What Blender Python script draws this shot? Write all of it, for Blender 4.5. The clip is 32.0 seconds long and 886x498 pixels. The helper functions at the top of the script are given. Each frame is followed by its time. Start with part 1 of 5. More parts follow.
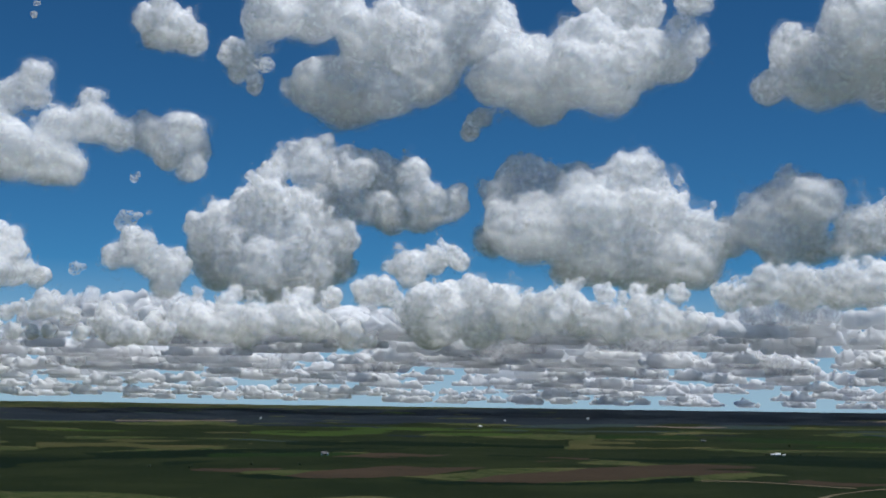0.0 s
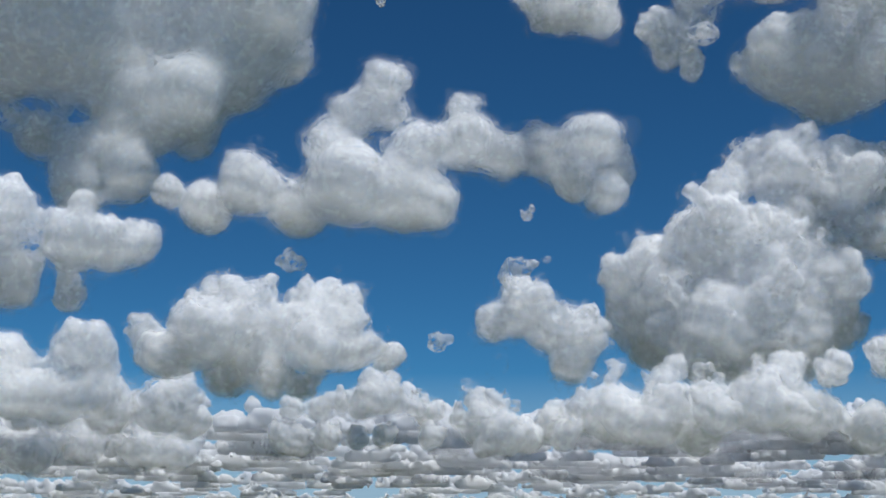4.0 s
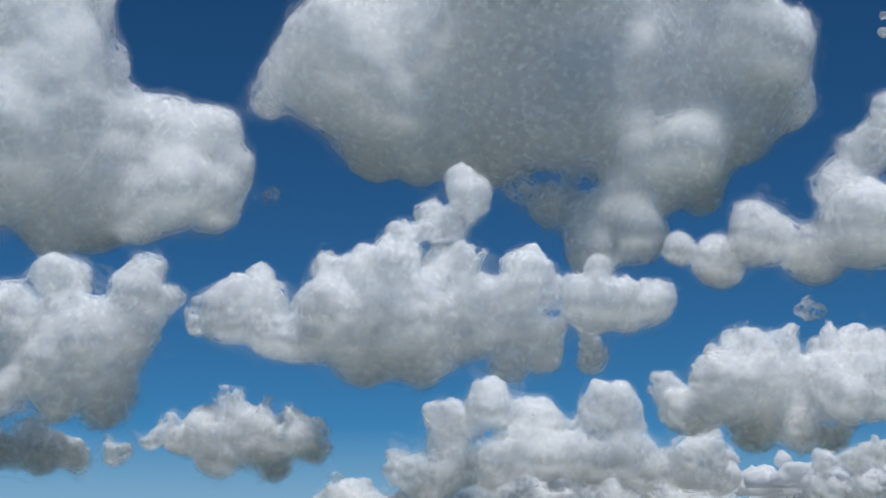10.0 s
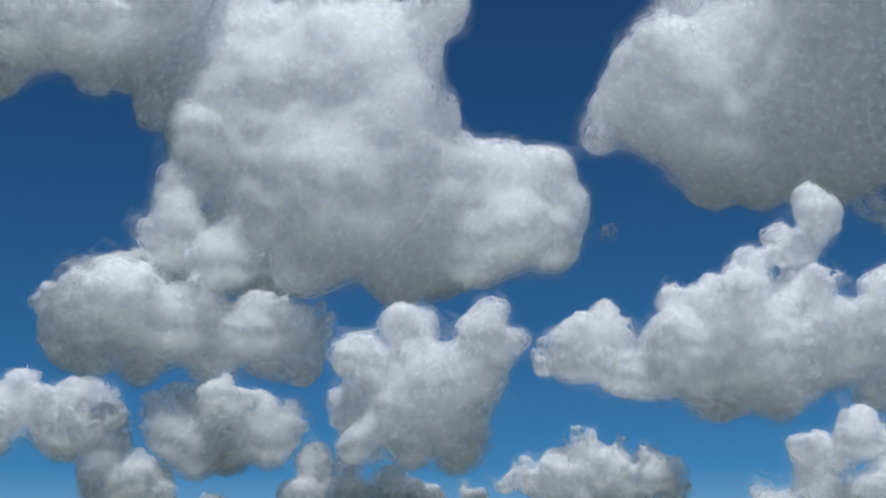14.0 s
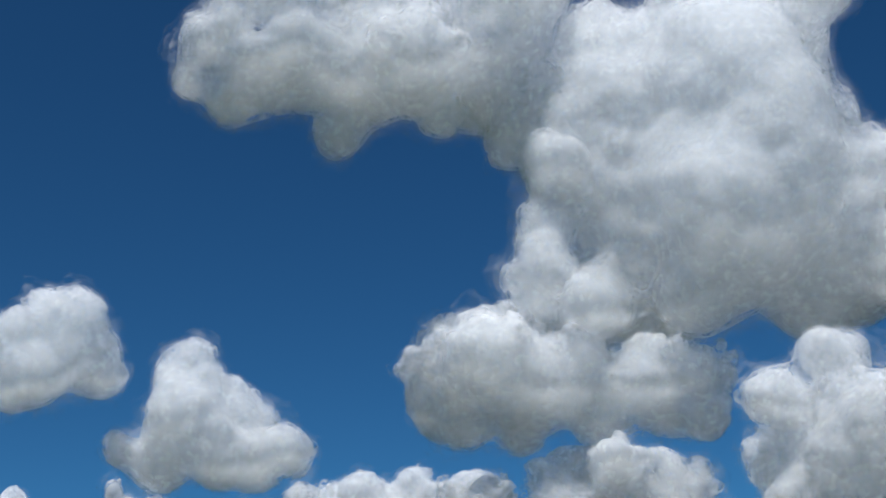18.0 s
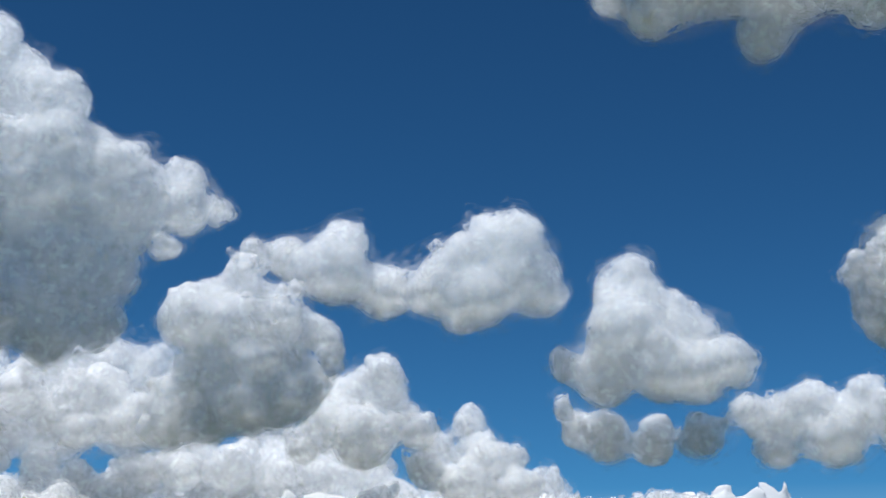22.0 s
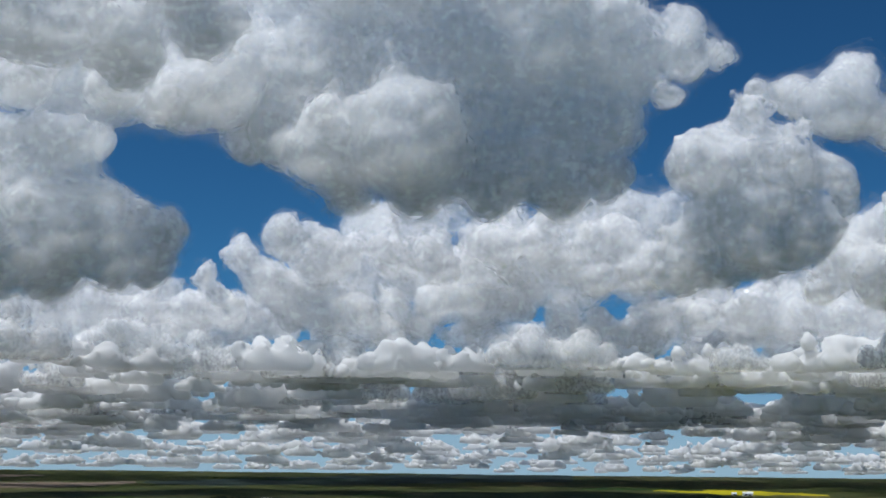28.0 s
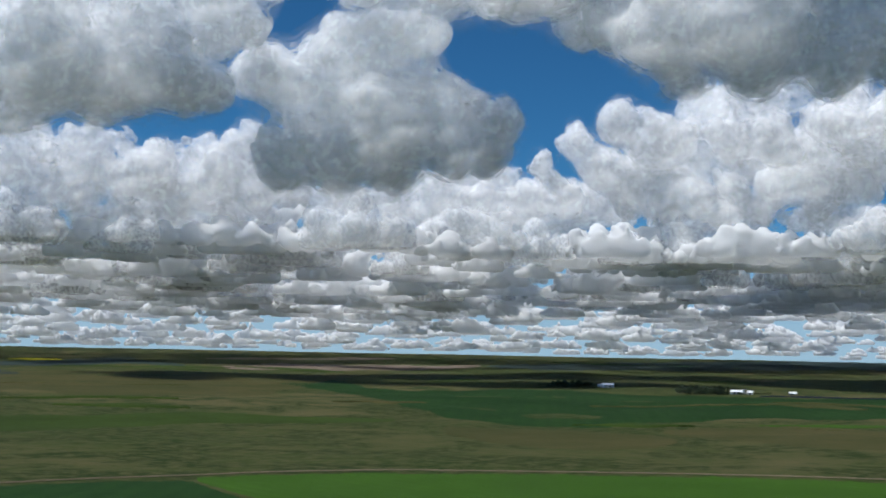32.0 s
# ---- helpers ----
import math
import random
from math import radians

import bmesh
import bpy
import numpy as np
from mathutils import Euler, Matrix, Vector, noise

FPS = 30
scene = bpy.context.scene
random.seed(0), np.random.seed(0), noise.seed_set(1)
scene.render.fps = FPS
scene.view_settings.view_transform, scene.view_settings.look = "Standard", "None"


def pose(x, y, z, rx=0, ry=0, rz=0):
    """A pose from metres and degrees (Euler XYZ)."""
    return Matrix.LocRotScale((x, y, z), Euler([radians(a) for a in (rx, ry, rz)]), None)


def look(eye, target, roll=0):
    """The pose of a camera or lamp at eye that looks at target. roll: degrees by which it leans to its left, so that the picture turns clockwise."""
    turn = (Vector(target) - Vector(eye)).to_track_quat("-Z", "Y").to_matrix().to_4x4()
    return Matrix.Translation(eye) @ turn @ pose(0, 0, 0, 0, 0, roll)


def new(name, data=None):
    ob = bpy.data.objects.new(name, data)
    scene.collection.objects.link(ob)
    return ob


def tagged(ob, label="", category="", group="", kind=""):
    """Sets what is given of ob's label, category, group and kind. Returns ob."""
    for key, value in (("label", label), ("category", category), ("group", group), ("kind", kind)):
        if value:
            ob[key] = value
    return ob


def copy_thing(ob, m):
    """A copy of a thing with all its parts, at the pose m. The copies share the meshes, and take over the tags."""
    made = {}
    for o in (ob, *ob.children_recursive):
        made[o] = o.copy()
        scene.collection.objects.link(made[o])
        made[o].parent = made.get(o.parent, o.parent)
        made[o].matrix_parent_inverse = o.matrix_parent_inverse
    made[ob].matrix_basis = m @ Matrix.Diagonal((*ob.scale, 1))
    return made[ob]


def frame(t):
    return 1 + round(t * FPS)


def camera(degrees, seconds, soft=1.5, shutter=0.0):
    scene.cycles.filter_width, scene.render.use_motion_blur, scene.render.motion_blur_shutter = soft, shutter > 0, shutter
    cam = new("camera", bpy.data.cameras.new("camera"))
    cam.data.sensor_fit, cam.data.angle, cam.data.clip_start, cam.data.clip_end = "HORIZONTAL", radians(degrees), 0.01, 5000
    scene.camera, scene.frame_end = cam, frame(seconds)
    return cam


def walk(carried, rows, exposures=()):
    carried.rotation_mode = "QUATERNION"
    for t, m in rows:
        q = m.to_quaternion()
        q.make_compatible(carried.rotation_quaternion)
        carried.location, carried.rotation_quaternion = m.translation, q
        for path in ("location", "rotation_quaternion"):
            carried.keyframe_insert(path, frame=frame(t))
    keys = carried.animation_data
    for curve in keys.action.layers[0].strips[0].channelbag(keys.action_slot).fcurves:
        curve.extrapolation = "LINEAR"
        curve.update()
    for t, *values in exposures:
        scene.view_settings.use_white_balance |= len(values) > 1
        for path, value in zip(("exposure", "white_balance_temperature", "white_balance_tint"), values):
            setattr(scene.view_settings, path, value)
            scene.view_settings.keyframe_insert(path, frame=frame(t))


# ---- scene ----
cam = camera(35.49, 32.0, soft=2.0)
# seconds, place in metres, then yaw, pitch and roll in degrees
ROWS = [
    (0.0, 5.29, -50.35, 58.14, 0.00, 6.51, 0.83),
    (0.5, 3.57, -33.99, 57.42, 1.45, 7.85, 0.75),
    (1.0, 1.83, -17.37, 57.62, 3.37, 9.11, 0.56),
    (1.5, 0.32, -3.02, 58.12, 5.86, 10.41, 0.46),
    (2.0, 0.00, 0.00, 58.69, 8.88, 10.66, 0.25),
    (2.5, 0.00, 0.00, 59.39, 11.83, 10.51, 0.24),
    (3.0, 0.00, 0.00, 59.82, 14.75, 10.52, 0.22),
    (3.5, 0.00, 0.00, 60.00, 17.25, 10.64, 0.13),
    (4.0, 0.00, 0.00, 60.00, 19.57, 10.84, 0.16),
    (4.5, 0.00, 0.00, 60.00, 21.79, 11.02, 0.10),
    (5.0, 0.00, 0.00, 60.00, 23.78, 11.21, 0.12),
    (5.5, 0.00, 0.00, 60.00, 25.67, 11.39, 0.12),
    (6.0, 0.00, 0.00, 60.00, 27.43, 11.56, 0.11),
    (6.5, 0.00, 0.00, 60.00, 29.16, 11.74, 0.09),
    (7.0, 0.00, 0.00, 60.00, 30.79, 11.91, 0.15),
    (7.5, 0.00, 0.00, 60.00, 32.44, 12.11, 0.11),
    (8.0, 0.00, 0.00, 60.00, 34.09, 12.32, 0.07),
    (8.5, 0.00, 0.00, 60.00, 35.75, 12.52, 0.03),
    (9.0, 0.00, 0.00, 60.00, 37.46, 12.73, -0.01),
    (9.5, 0.00, 0.00, 60.00, 39.21, 12.93, -0.00),
    (10.0, 0.00, 0.00, 60.00, 41.03, 13.12, -0.03),
    (10.5, 0.00, 0.00, 60.00, 42.87, 13.32, -0.08),
    (11.0, 0.00, 0.00, 60.00, 44.71, 13.50, -0.10),
    (11.5, 0.00, 0.00, 60.00, 46.54, 13.69, -0.17),
    (12.0, 0.00, 0.00, 60.00, 48.38, 13.87, -0.19),
    (12.5, 0.00, 0.00, 60.00, 50.18, 14.06, -0.27),
    (13.0, 0.00, 0.00, 60.00, 51.87, 14.25, -0.28),
    (13.5, 0.00, 0.00, 60.00, 53.56, 14.42, -0.24),
    (14.0, -10.08, 4.49, 60.39, 55.12, 14.88, -0.42),
    (14.5, -26.04, 11.59, 61.00, 56.60, 15.48, -0.50),
    (15.0, -43.74, 19.47, 61.67, 58.26, 16.20, -1.18),
    (15.5, -61.44, 27.35, 62.35, 60.04, 16.82, -1.48),
    (16.0, -77.84, 34.65, 62.98, 61.91, 17.41, -1.77),
    (16.5, -83.99, 37.40, 63.21, 63.57, 18.15, -2.35),
    (17.0, -83.99, 37.40, 63.21, 65.98, 18.42, -2.42),
    (17.5, -83.99, 37.40, 63.21, 68.42, 18.68, -2.31),
    (18.0, -83.99, 37.40, 63.21, 70.87, 18.77, -2.15),
    (18.5, -83.99, 37.40, 63.21, 73.34, 18.59, -1.95),
    (19.0, -83.99, 37.40, 63.21, 75.82, 18.36, -1.76),
    (19.5, -83.99, 37.40, 63.21, 78.24, 18.01, -1.53),
    (20.0, -83.99, 37.40, 63.21, 80.62, 17.59, -1.29),
    (20.5, -83.99, 37.40, 63.21, 83.01, 17.11, -1.01),
    (21.0, -83.99, 37.40, 63.21, 85.36, 16.61, -0.77),
    (21.5, -83.99, 37.40, 63.21, 87.49, 16.11, -0.53),
    (22.0, -83.99, 37.40, 63.21, 89.52, 15.61, -0.36),
    (22.5, -83.99, 37.40, 63.21, 91.54, 15.12, -0.27),
    (23.0, -83.99, 37.40, 63.21, 93.54, 14.63, -0.21),
    (23.5, -83.99, 37.40, 63.21, 95.35, 14.12, -0.15),
    (24.0, -83.99, 37.40, 63.21, 97.03, 13.61, -0.07),
    (24.5, -83.99, 37.40, 63.21, 98.73, 13.11, -0.03),
    (25.0, -83.99, 37.40, 63.21, 100.44, 12.59, 0.09),
    (25.5, -83.99, 37.40, 63.21, 102.16, 12.08, 0.22),
    (26.0, -83.99, 37.40, 63.21, 103.89, 11.51, 0.29),
    (26.5, -83.99, 37.40, 63.21, 105.59, 10.96, 0.40),
    (27.0, -83.99, 37.40, 63.21, 107.31, 10.39, 0.50),
    (27.5, -83.99, 37.40, 63.21, 109.03, 9.80, 0.63),
    (28.0, -83.99, 37.40, 63.21, 110.75, 9.22, 0.63),
    (28.5, -83.99, 37.40, 63.21, 112.47, 8.64, 0.79),
    (29.0, -83.99, 37.40, 63.21, 114.17, 8.05, 0.89),
    (29.5, -83.99, 37.40, 63.21, 115.91, 7.43, 0.91),
    (30.0, -83.99, 37.40, 63.21, 117.65, 6.81, 0.99),
    (30.5, -83.99, 37.40, 63.21, 119.37, 6.17, 1.10),
    (31.0, -83.99, 37.40, 63.21, 121.07, 5.56, 1.09),
    (31.5, -83.99, 37.40, 63.21, 122.82, 4.94, 1.19),
    (32.0, -83.99, 37.40, 63.21, 124.60, 4.34, 1.12),
]
walk(cam, [(t, pose(x, y, z, 90 + pitch, 0, yaw) @ pose(0, 0, 0, 0, 0, roll)) for t, x, y, z, yaw, pitch, roll in ROWS], ((0.0, 0.02), (4.0, -0.04), (8.0, -0.05), (12.0, -0.08), (18.0, 0.05), (21.0, 0.2), (25.0, 0.03), (28.0, -0.08), (32.0, 0.14)))

# ---------------------------------------------------------------- sky, sun, light
SUN_YAW, SUN_HEIGHT = 238.0, 67.0
world = bpy.data.worlds.new("prairie_sky")
scene.world = world
world.use_nodes = True
wn = world.node_tree.nodes
sky = wn.new("ShaderNodeTexSky")
sky.sky_type = "NISHITA"
sky.sun_disc = False
sky.sun_elevation = radians(SUN_HEIGHT)
sky.sun_rotation = radians(-SUN_YAW)
sky.altitude = 2500
sky.air_density = 1.0
sky.dust_density = 0.1
sky.ozone_density = 2.0
wn["Background"].inputs["Strength"].default_value = 0.0315
tc, lift, unit, deep = wn.new("ShaderNodeTexCoord"), wn.new("ShaderNodeVectorMath"), wn.new("ShaderNodeVectorMath"), wn.new("ShaderNodeGamma")
lift.operation, unit.operation = "ADD", "NORMALIZE"
lift.inputs[1].default_value = (0, 0, 0.045)
deep.inputs["Gamma"].default_value = 1.4
wl = world.node_tree.links
wl.new(tc.outputs["Generated"], lift.inputs[0])
wl.new(lift.outputs[0], unit.inputs[0])
wl.new(unit.outputs[0], sky.inputs["Vector"])
wl.new(sky.outputs["Color"], deep.inputs["Color"])
clear = wn.new("ShaderNodeMix")
clear.data_type, clear.blend_type = "RGBA", "MULTIPLY"
clear.inputs[0].default_value = 1.0
clear.inputs[7].default_value = (0.45, 1.05, 1.18, 1.0)
wl.new(deep.outputs["Color"], clear.inputs[6])
split, fade, haze = wn.new("ShaderNodeSeparateXYZ"), wn.new("ShaderNodeMapRange"), wn.new("ShaderNodeMix")
haze.data_type = "RGBA"
haze.inputs[7].default_value = (10.0, 14.2, 18.2, 1.0)
for k, v in enumerate((0.015, 0.1, 0.85, 0.0)):
    fade.inputs[1 + k].default_value = v
wl.new(tc.outputs["Generated"], split.inputs[0])
wl.new(split.outputs["Z"], fade.inputs[0])
wl.new(fade.outputs[0], haze.inputs[0])
wl.new(clear.outputs[2], haze.inputs[6])
wl.new(haze.outputs[2], wn["Background"].inputs["Color"])

sun = new("sun", bpy.data.lights.new("sun", "SUN"))
sun.data.energy = 3.65
sun.data.angle = radians(4.0)
sun.data.color = (0.975, 0.985, 0.99)
sy, se = radians(SUN_YAW), radians(SUN_HEIGHT)
toward_sun = Vector((-math.sin(sy) * math.cos(se), math.cos(sy) * math.cos(se), math.sin(se)))
sun.matrix_world = look(toward_sun * 900, (0, 0, 0))
scene.cycles.transparent_max_bounces = 64
scene.cycles.max_bounces, scene.cycles.diffuse_bounces, scene.cycles.transmission_bounces = 20, 14, 14


# ---------------------------------------------------------------- materials
class Mat:
    """A node material with a few shortcuts."""

    def __init__(self, name):
        self.m = bpy.data.materials.new(name)
        self.m.use_nodes = True
        self.t = self.m.node_tree
        self.n = self.t.nodes
        self.bsdf = self.n["Principled BSDF"]
        self.out = self.n["Material Output"]

    def add(self, kind, **inputs):
        node = self.n.new("ShaderNode" + kind)
        for key, value in inputs.items():
            node.inputs[key.replace("_", " ")].default_value = value
        return node

    def link(self, a, b):
        self.t.links.new(a, b)

    def coords(self, scale):
        tc = self.add("TexCoord")
        mp = self.add("Mapping")
        mp.inputs["Scale"].default_value = scale
        self.link(tc.outputs["Object"], mp.inputs["Vector"])
        return mp.outputs["Vector"]

    def noise(self, vec, scale, detail=4.0, rough=0.55):
        nz = self.add("TexNoise", Scale=scale, Detail=detail, Roughness=rough)
        self.link(vec, nz.inputs["Vector"])
        return nz.outputs["Fac"]

    def ramp(self, fac, stops):
        r = self.add("ValToRGB")
        e = r.color_ramp.elements
        while len(e) < len(stops):
            e.new(0.5)
        for k, (p, c) in enumerate(stops):
            e[k].position = p
            e[k].color = (*c, 1.0) if len(c) == 3 else c
        self.link(fac, r.inputs["Fac"])
        return r.outputs["Color"]

    def mix(self, fac, a, b, mode="MIX"):
        x = self.n.new("ShaderNodeMix")
        x.data_type, x.blend_type = "RGBA", mode
        for sock, v in ((x.inputs[0], fac), (x.inputs[6], a), (x.inputs[7], b)):
            if isinstance(v, bpy.types.NodeSocket):
                self.link(v, sock)
            else:
                sock.default_value = v if isinstance(v, (int, float)) else (*v, 1.0)
        return x.outputs[2]

    def bump(self, height, strength, distance):
        b = self.add("Bump", Strength=strength, Distance=distance)
        self.link(height, b.inputs["Height"])
        self.link(b.outputs["Normal"], self.bsdf.inputs["Normal"])
        return b.outputs["Normal"]


def plain(name, colour, rough=0.7, grain=0.0, scale=1.0, metal=0.0):
    """Paint, wood, metal: one colour with worn patches and grain."""
    m = Mat(name)
    v = m.coords((scale, scale, scale))
    n1, n2 = m.noise(v, 0.7, 3), m.noise(v, 6.0, 5)
    dark = tuple(c * (1 - grain) for c in colour)
    base = m.mix(n1, dark, colour)
    base = m.mix(m.ramp(n2, [(0.35, (0, 0, 0)), (0.75, (1, 1, 1))]), base, tuple(c * (1 - 0.6 * grain) for c in colour))
    m.link(base, m.bsdf.inputs["Base Color"])
    m.bsdf.inputs["Roughness"].default_value = rough
    m.bsdf.inputs["Metallic"].default_value = metal
    m.bump(n2, 0.2, 0.05)
    return m.m


def cloud_material(name, size, cover=1.0, tear=0.0, thin=0.62, white=0.992):
    """White water droplets, scattering light forwards and back alike; cover is how much of the light they stop, and tear how far the layer is torn into shreds."""
    m = Mat(name)
    v = m.coords((1 / size, 1 / size, 1 / size))
    low, high = tuple(white * k for k in (0.985, 0.99, 0.995)), tuple(white * k for k in (0.998, 1.0, 1.0))
    tone = m.ramp(m.noise(v, 0.5, 3), [(0.3, low), (0.7, high)])
    d, t, mx = m.add("BsdfDiffuse"), m.add("BsdfTranslucent"), m.add("MixShader", Fac=thin)
    for q in (d, t):
        m.link(tone, q.inputs["Color"])
    m.link(d.outputs[0], mx.inputs[1])
    m.link(t.outputs[0], mx.inputs[2])
    last = mx
    if cover < 1:
        gap, last = m.add("BsdfTransparent"), m.add("MixShader", Fac=cover)
        if tear > 0:
            torn = m.noise(v, 3.0, 5, 0.58)
            span = m.add("MapRange")
            for k, value in enumerate((0.5 + 0.16 * (tear - 1), 0.62 + 0.16 * (tear - 1), 0.0, cover)):
                span.inputs[1 + k].default_value = value
            m.link(torn, span.inputs[0])
            m.link(span.outputs[0], last.inputs[0])
        m.link(gap.outputs[0], last.inputs[1])
        m.link(mx.outputs[0], last.inputs[2])
    m.link(last.outputs[0], m.out.inputs["Surface"])
    return m.m


# layers of a cloud, from its torn rim inwards: depth in cells, how dense, how torn, coarseness
LAYERS = [(2.2, 0.06, 1.1, 2), (1.5, 0.1, 0.9, 2), (0.9, 0.16, 0.7, 2), (0.3, 0.3, 0.2, 1), (-0.4, 0.45, 0.0, 1), (-1.4, 0.52, 0.0, 2), (-2.8, 0.6, 0.0, 2), (-4.8, 0.7, 0.0, 2), (-8.0, 0.85, 0.0, 3)]
BODY = 4
EYE = ((0.0, 0.0, 60.0), (-84.0, 37.4, 63.2))  # the two standpoints
DEEP = 1.3  # clouds are stretched along the camera's line of sight, so their undersides shade darker
VAPOUR = [[cloud_material("cloud_vapour", size, dense, tear) for _, dense, tear, _ in LAYERS] for size in (2.2, 11.0, 28.0, 65.0)]
CLOUD_FAR = cloud_material("cloud_far_off", 30.0, 0.88, thin=0.55)

# ---------------------------------------------------------------- land


def smooth(a, b, x):
    t = np.clip((x - a) / (b - a), 0, 1)
    return t * t * (3 - 2 * t)


def land(x, y):
    """The height of the plain: flat near by, rolling further out, bowed up to eye level at the rim to fit the horizon
    to the camera's view.
    """
    x, y = np.asarray(x, float), np.asarray(y, float)
    r = np.hypot(x, y)
    yaw = np.degrees(np.arctan2(-x, y))
    t = np.clip((r - 650) / 3950, 0, 1)
    rim = 57.5 + 4.6 * smooth(30, 85, yaw)
    roll = np.sin(x / 214 + 0.7) * np.sin(y / 187 + 1.9) + 0.55 * np.sin((x + y) / 96 + 0.4) * np.sin((x - 0.7 * y) / 121) + 0.3 * np.sin(x / 47 + y / 83) * np.sin(y / 39 - x / 71)
    return rim * t * t + roll * 2.6 * smooth(300, 1500, r) * (1 - 0.75 * smooth(3900, 4600, r))


def link_mesh(name, verts, faces, mat, parent=None, smooth_shade=True):
    me = bpy.data.meshes.new(name)
    me.from_pydata(verts, [], faces)
    if smooth_shade:
        me.shade_smooth()
    me.materials.append(mat)
    ob = new(name, me)
    ob.parent = parent
    return ob


def grass_material(name):
    m = Mat(name)
    v = m.coords((0.01, 0.01, 0.01))
    big, mid, fine = m.noise(v, 0.22, 6, 0.62), m.noise(v, 1.3, 8, 0.66), m.noise(v, 9.0, 8, 0.75)
    a = m.ramp(big, [(0.40, (0.0168, 0.0364, 0.0084)), (0.5, (0.0420, 0.0560, 0.0168)), (0.60, (0.0924, 0.0812, 0.0378))])
    b = m.mix(m.ramp(mid, [(0.47, (0, 0, 0)), (0.54, (1, 1, 1))]), a, (0.0196, 0.0350, 0.0098))
    c = m.mix(m.ramp(fine, [(0.45, (0, 0, 0)), (0.60, (1, 1, 1))]), b, (0.0700, 0.0700, 0.0294))
    m.link(c, m.bsdf.inputs["Base Color"])
    m.bsdf.inputs["Roughness"].default_value = 1.0
    m.bsdf.inputs["Specular IOR Level"].default_value = 0.05
    m.bump(fine, 0.5, 1.2)
    return m.m


GRASS = grass_material("prairie_grass")
radii = np.concatenate([[0.0], np.geomspace(25, 4940, 200)])
yaws = np.concatenate([np.arange(-30, 30, 0.25), np.arange(30, 80, 1.5), np.arange(80, 150, 0.25), np.arange(150, 330, 2.5)])
rr, yy = np.meshgrid(radii, np.radians(yaws), indexing="ij")
gx, gy = -rr * np.sin(yy), rr * np.cos(yy)
gz = land(gx, gy)
na = len(yaws)
ii, jj = np.meshgrid(np.arange(len(radii) - 1), np.arange(na), indexing="ij")
a0 = (ii * na + jj).ravel()
a1 = (ii * na + (jj + 1) % na).ravel()
b0, b1 = a0 + na, a1 + na
ground = link_mesh("ground", np.stack([gx.ravel(), gy.ravel(), gz.ravel()], 1).tolist(), np.stack([b0, b1, a1, a0], 1).tolist(), GRASS)
tagged(ground, "rolling green and brown prairie grassland reaching the horizon", "ground", kind="structure")

# ---------------------------------------------------------------- fields and tracks


def field_material(name, light, dark, rows=0.0, turn=0.0):
    """Crop or soil: two tones in broad patches, fine mottling and, with rows, faint drill lines."""
    m = Mat(name)
    v = m.coords((0.01, 0.01, 0.01))
    big, mid, fine = m.noise(v, 0.6, 6, 0.65), m.noise(v, 3.0, 7, 0.65), m.noise(v, 18.0, 8, 0.75)
    c = m.mix(m.ramp(big, [(0.38, (0, 0, 0)), (0.62, (1, 1, 1))]), dark, light)
    c = m.mix(m.ramp(mid, [(0.45, (0, 0, 0)), (0.75, (0.6, 0.6, 0.6))]), c, dark)
    c = m.mix(m.ramp(fine, [(0.5, (0, 0, 0)), (0.8, (0.5, 0.5, 0.5))]), c, tuple(1.25 * k for k in light))
    if rows:
        mp = m.add("Mapping")
        mp.inputs["Rotation"].default_value = (0, 0, radians(turn))
        m.link(v, mp.inputs["Vector"])
        w = m.add("TexWave", Scale=rows, Distortion=2.0, Detail=3.0)
        m.link(mp.outputs["Vector"], w.inputs["Vector"])
        c = m.mix(m.ramp(w.outputs["Fac"], [(0.3, (0, 0, 0)), (0.9, (0.35, 0.35, 0.35))]), c, dark)
    m.link(c, m.bsdf.inputs["Base Color"])
    m.bsdf.inputs["Roughness"].default_value = 1.0
    m.bsdf.inputs["Specular IOR Level"].default_value = 0.05
    m.bump(fine, 0.4, 0.8)
    return m.m


CROP_BRIGHT = field_material("young_crop", (0.0406, 0.0952, 0.0126), (0.0280, 0.0686, 0.0098), 3.0, 20)
# Young crop and pasture of the eastern plain, cloud shade painted into both colours.
YOUNG_CROP_SHADED = field_material("cloud_shaded_young_crop", (0.013, 0.031, 0.007), (0.009, 0.020, 0.005), 3.0, 35)
PASTURE_SHADED = field_material("cloud_shaded_pasture", (0.019, 0.026, 0.009), (0.009, 0.015, 0.005))
# Distance haze over the far land is mixed into this bluish colour.
HAZED_LAND = field_material("hazed_far_land", (0.017, 0.024, 0.031), (0.009, 0.014, 0.020))
CROP_DARK = field_material("dense_crop", (0.0182, 0.0476, 0.0126), (0.0112, 0.0322, 0.0098), 2.0, 60)
# Dense crop darkened in its colour to stand in for cloud shadow out east.
CROP_SHADED = field_material("cloud_shaded_crop", (0.006, 0.013, 0.005), (0.004, 0.009, 0.004), 2.0, 60)
CROP_DULL = field_material("pasture", (0.0364, 0.0616, 0.0126), (0.0252, 0.0434, 0.0098))
SOIL = field_material("ploughed_soil", (0.054, 0.038, 0.024), (0.036, 0.027, 0.018), 4.0, 75)
SOIL_PALE = field_material("dry_pale_soil", (0.16, 0.125, 0.10), (0.12, 0.095, 0.075), 2.0, 40)
# Cloud shadow and haze over distant land are put into this dark colour.
SHADED_LAND = field_material("shaded_land", (0.0308, 0.0476, 0.0420), (0.0196, 0.0308, 0.0308))
GRASS_DRY = field_material("dry_grass", (0.0672, 0.0616, 0.0252), (0.0420, 0.0476, 0.0168))
CANOLA = field_material("oilseed_in_flower", (0.42, 0.36, 0.012), (0.28, 0.27, 0.012))
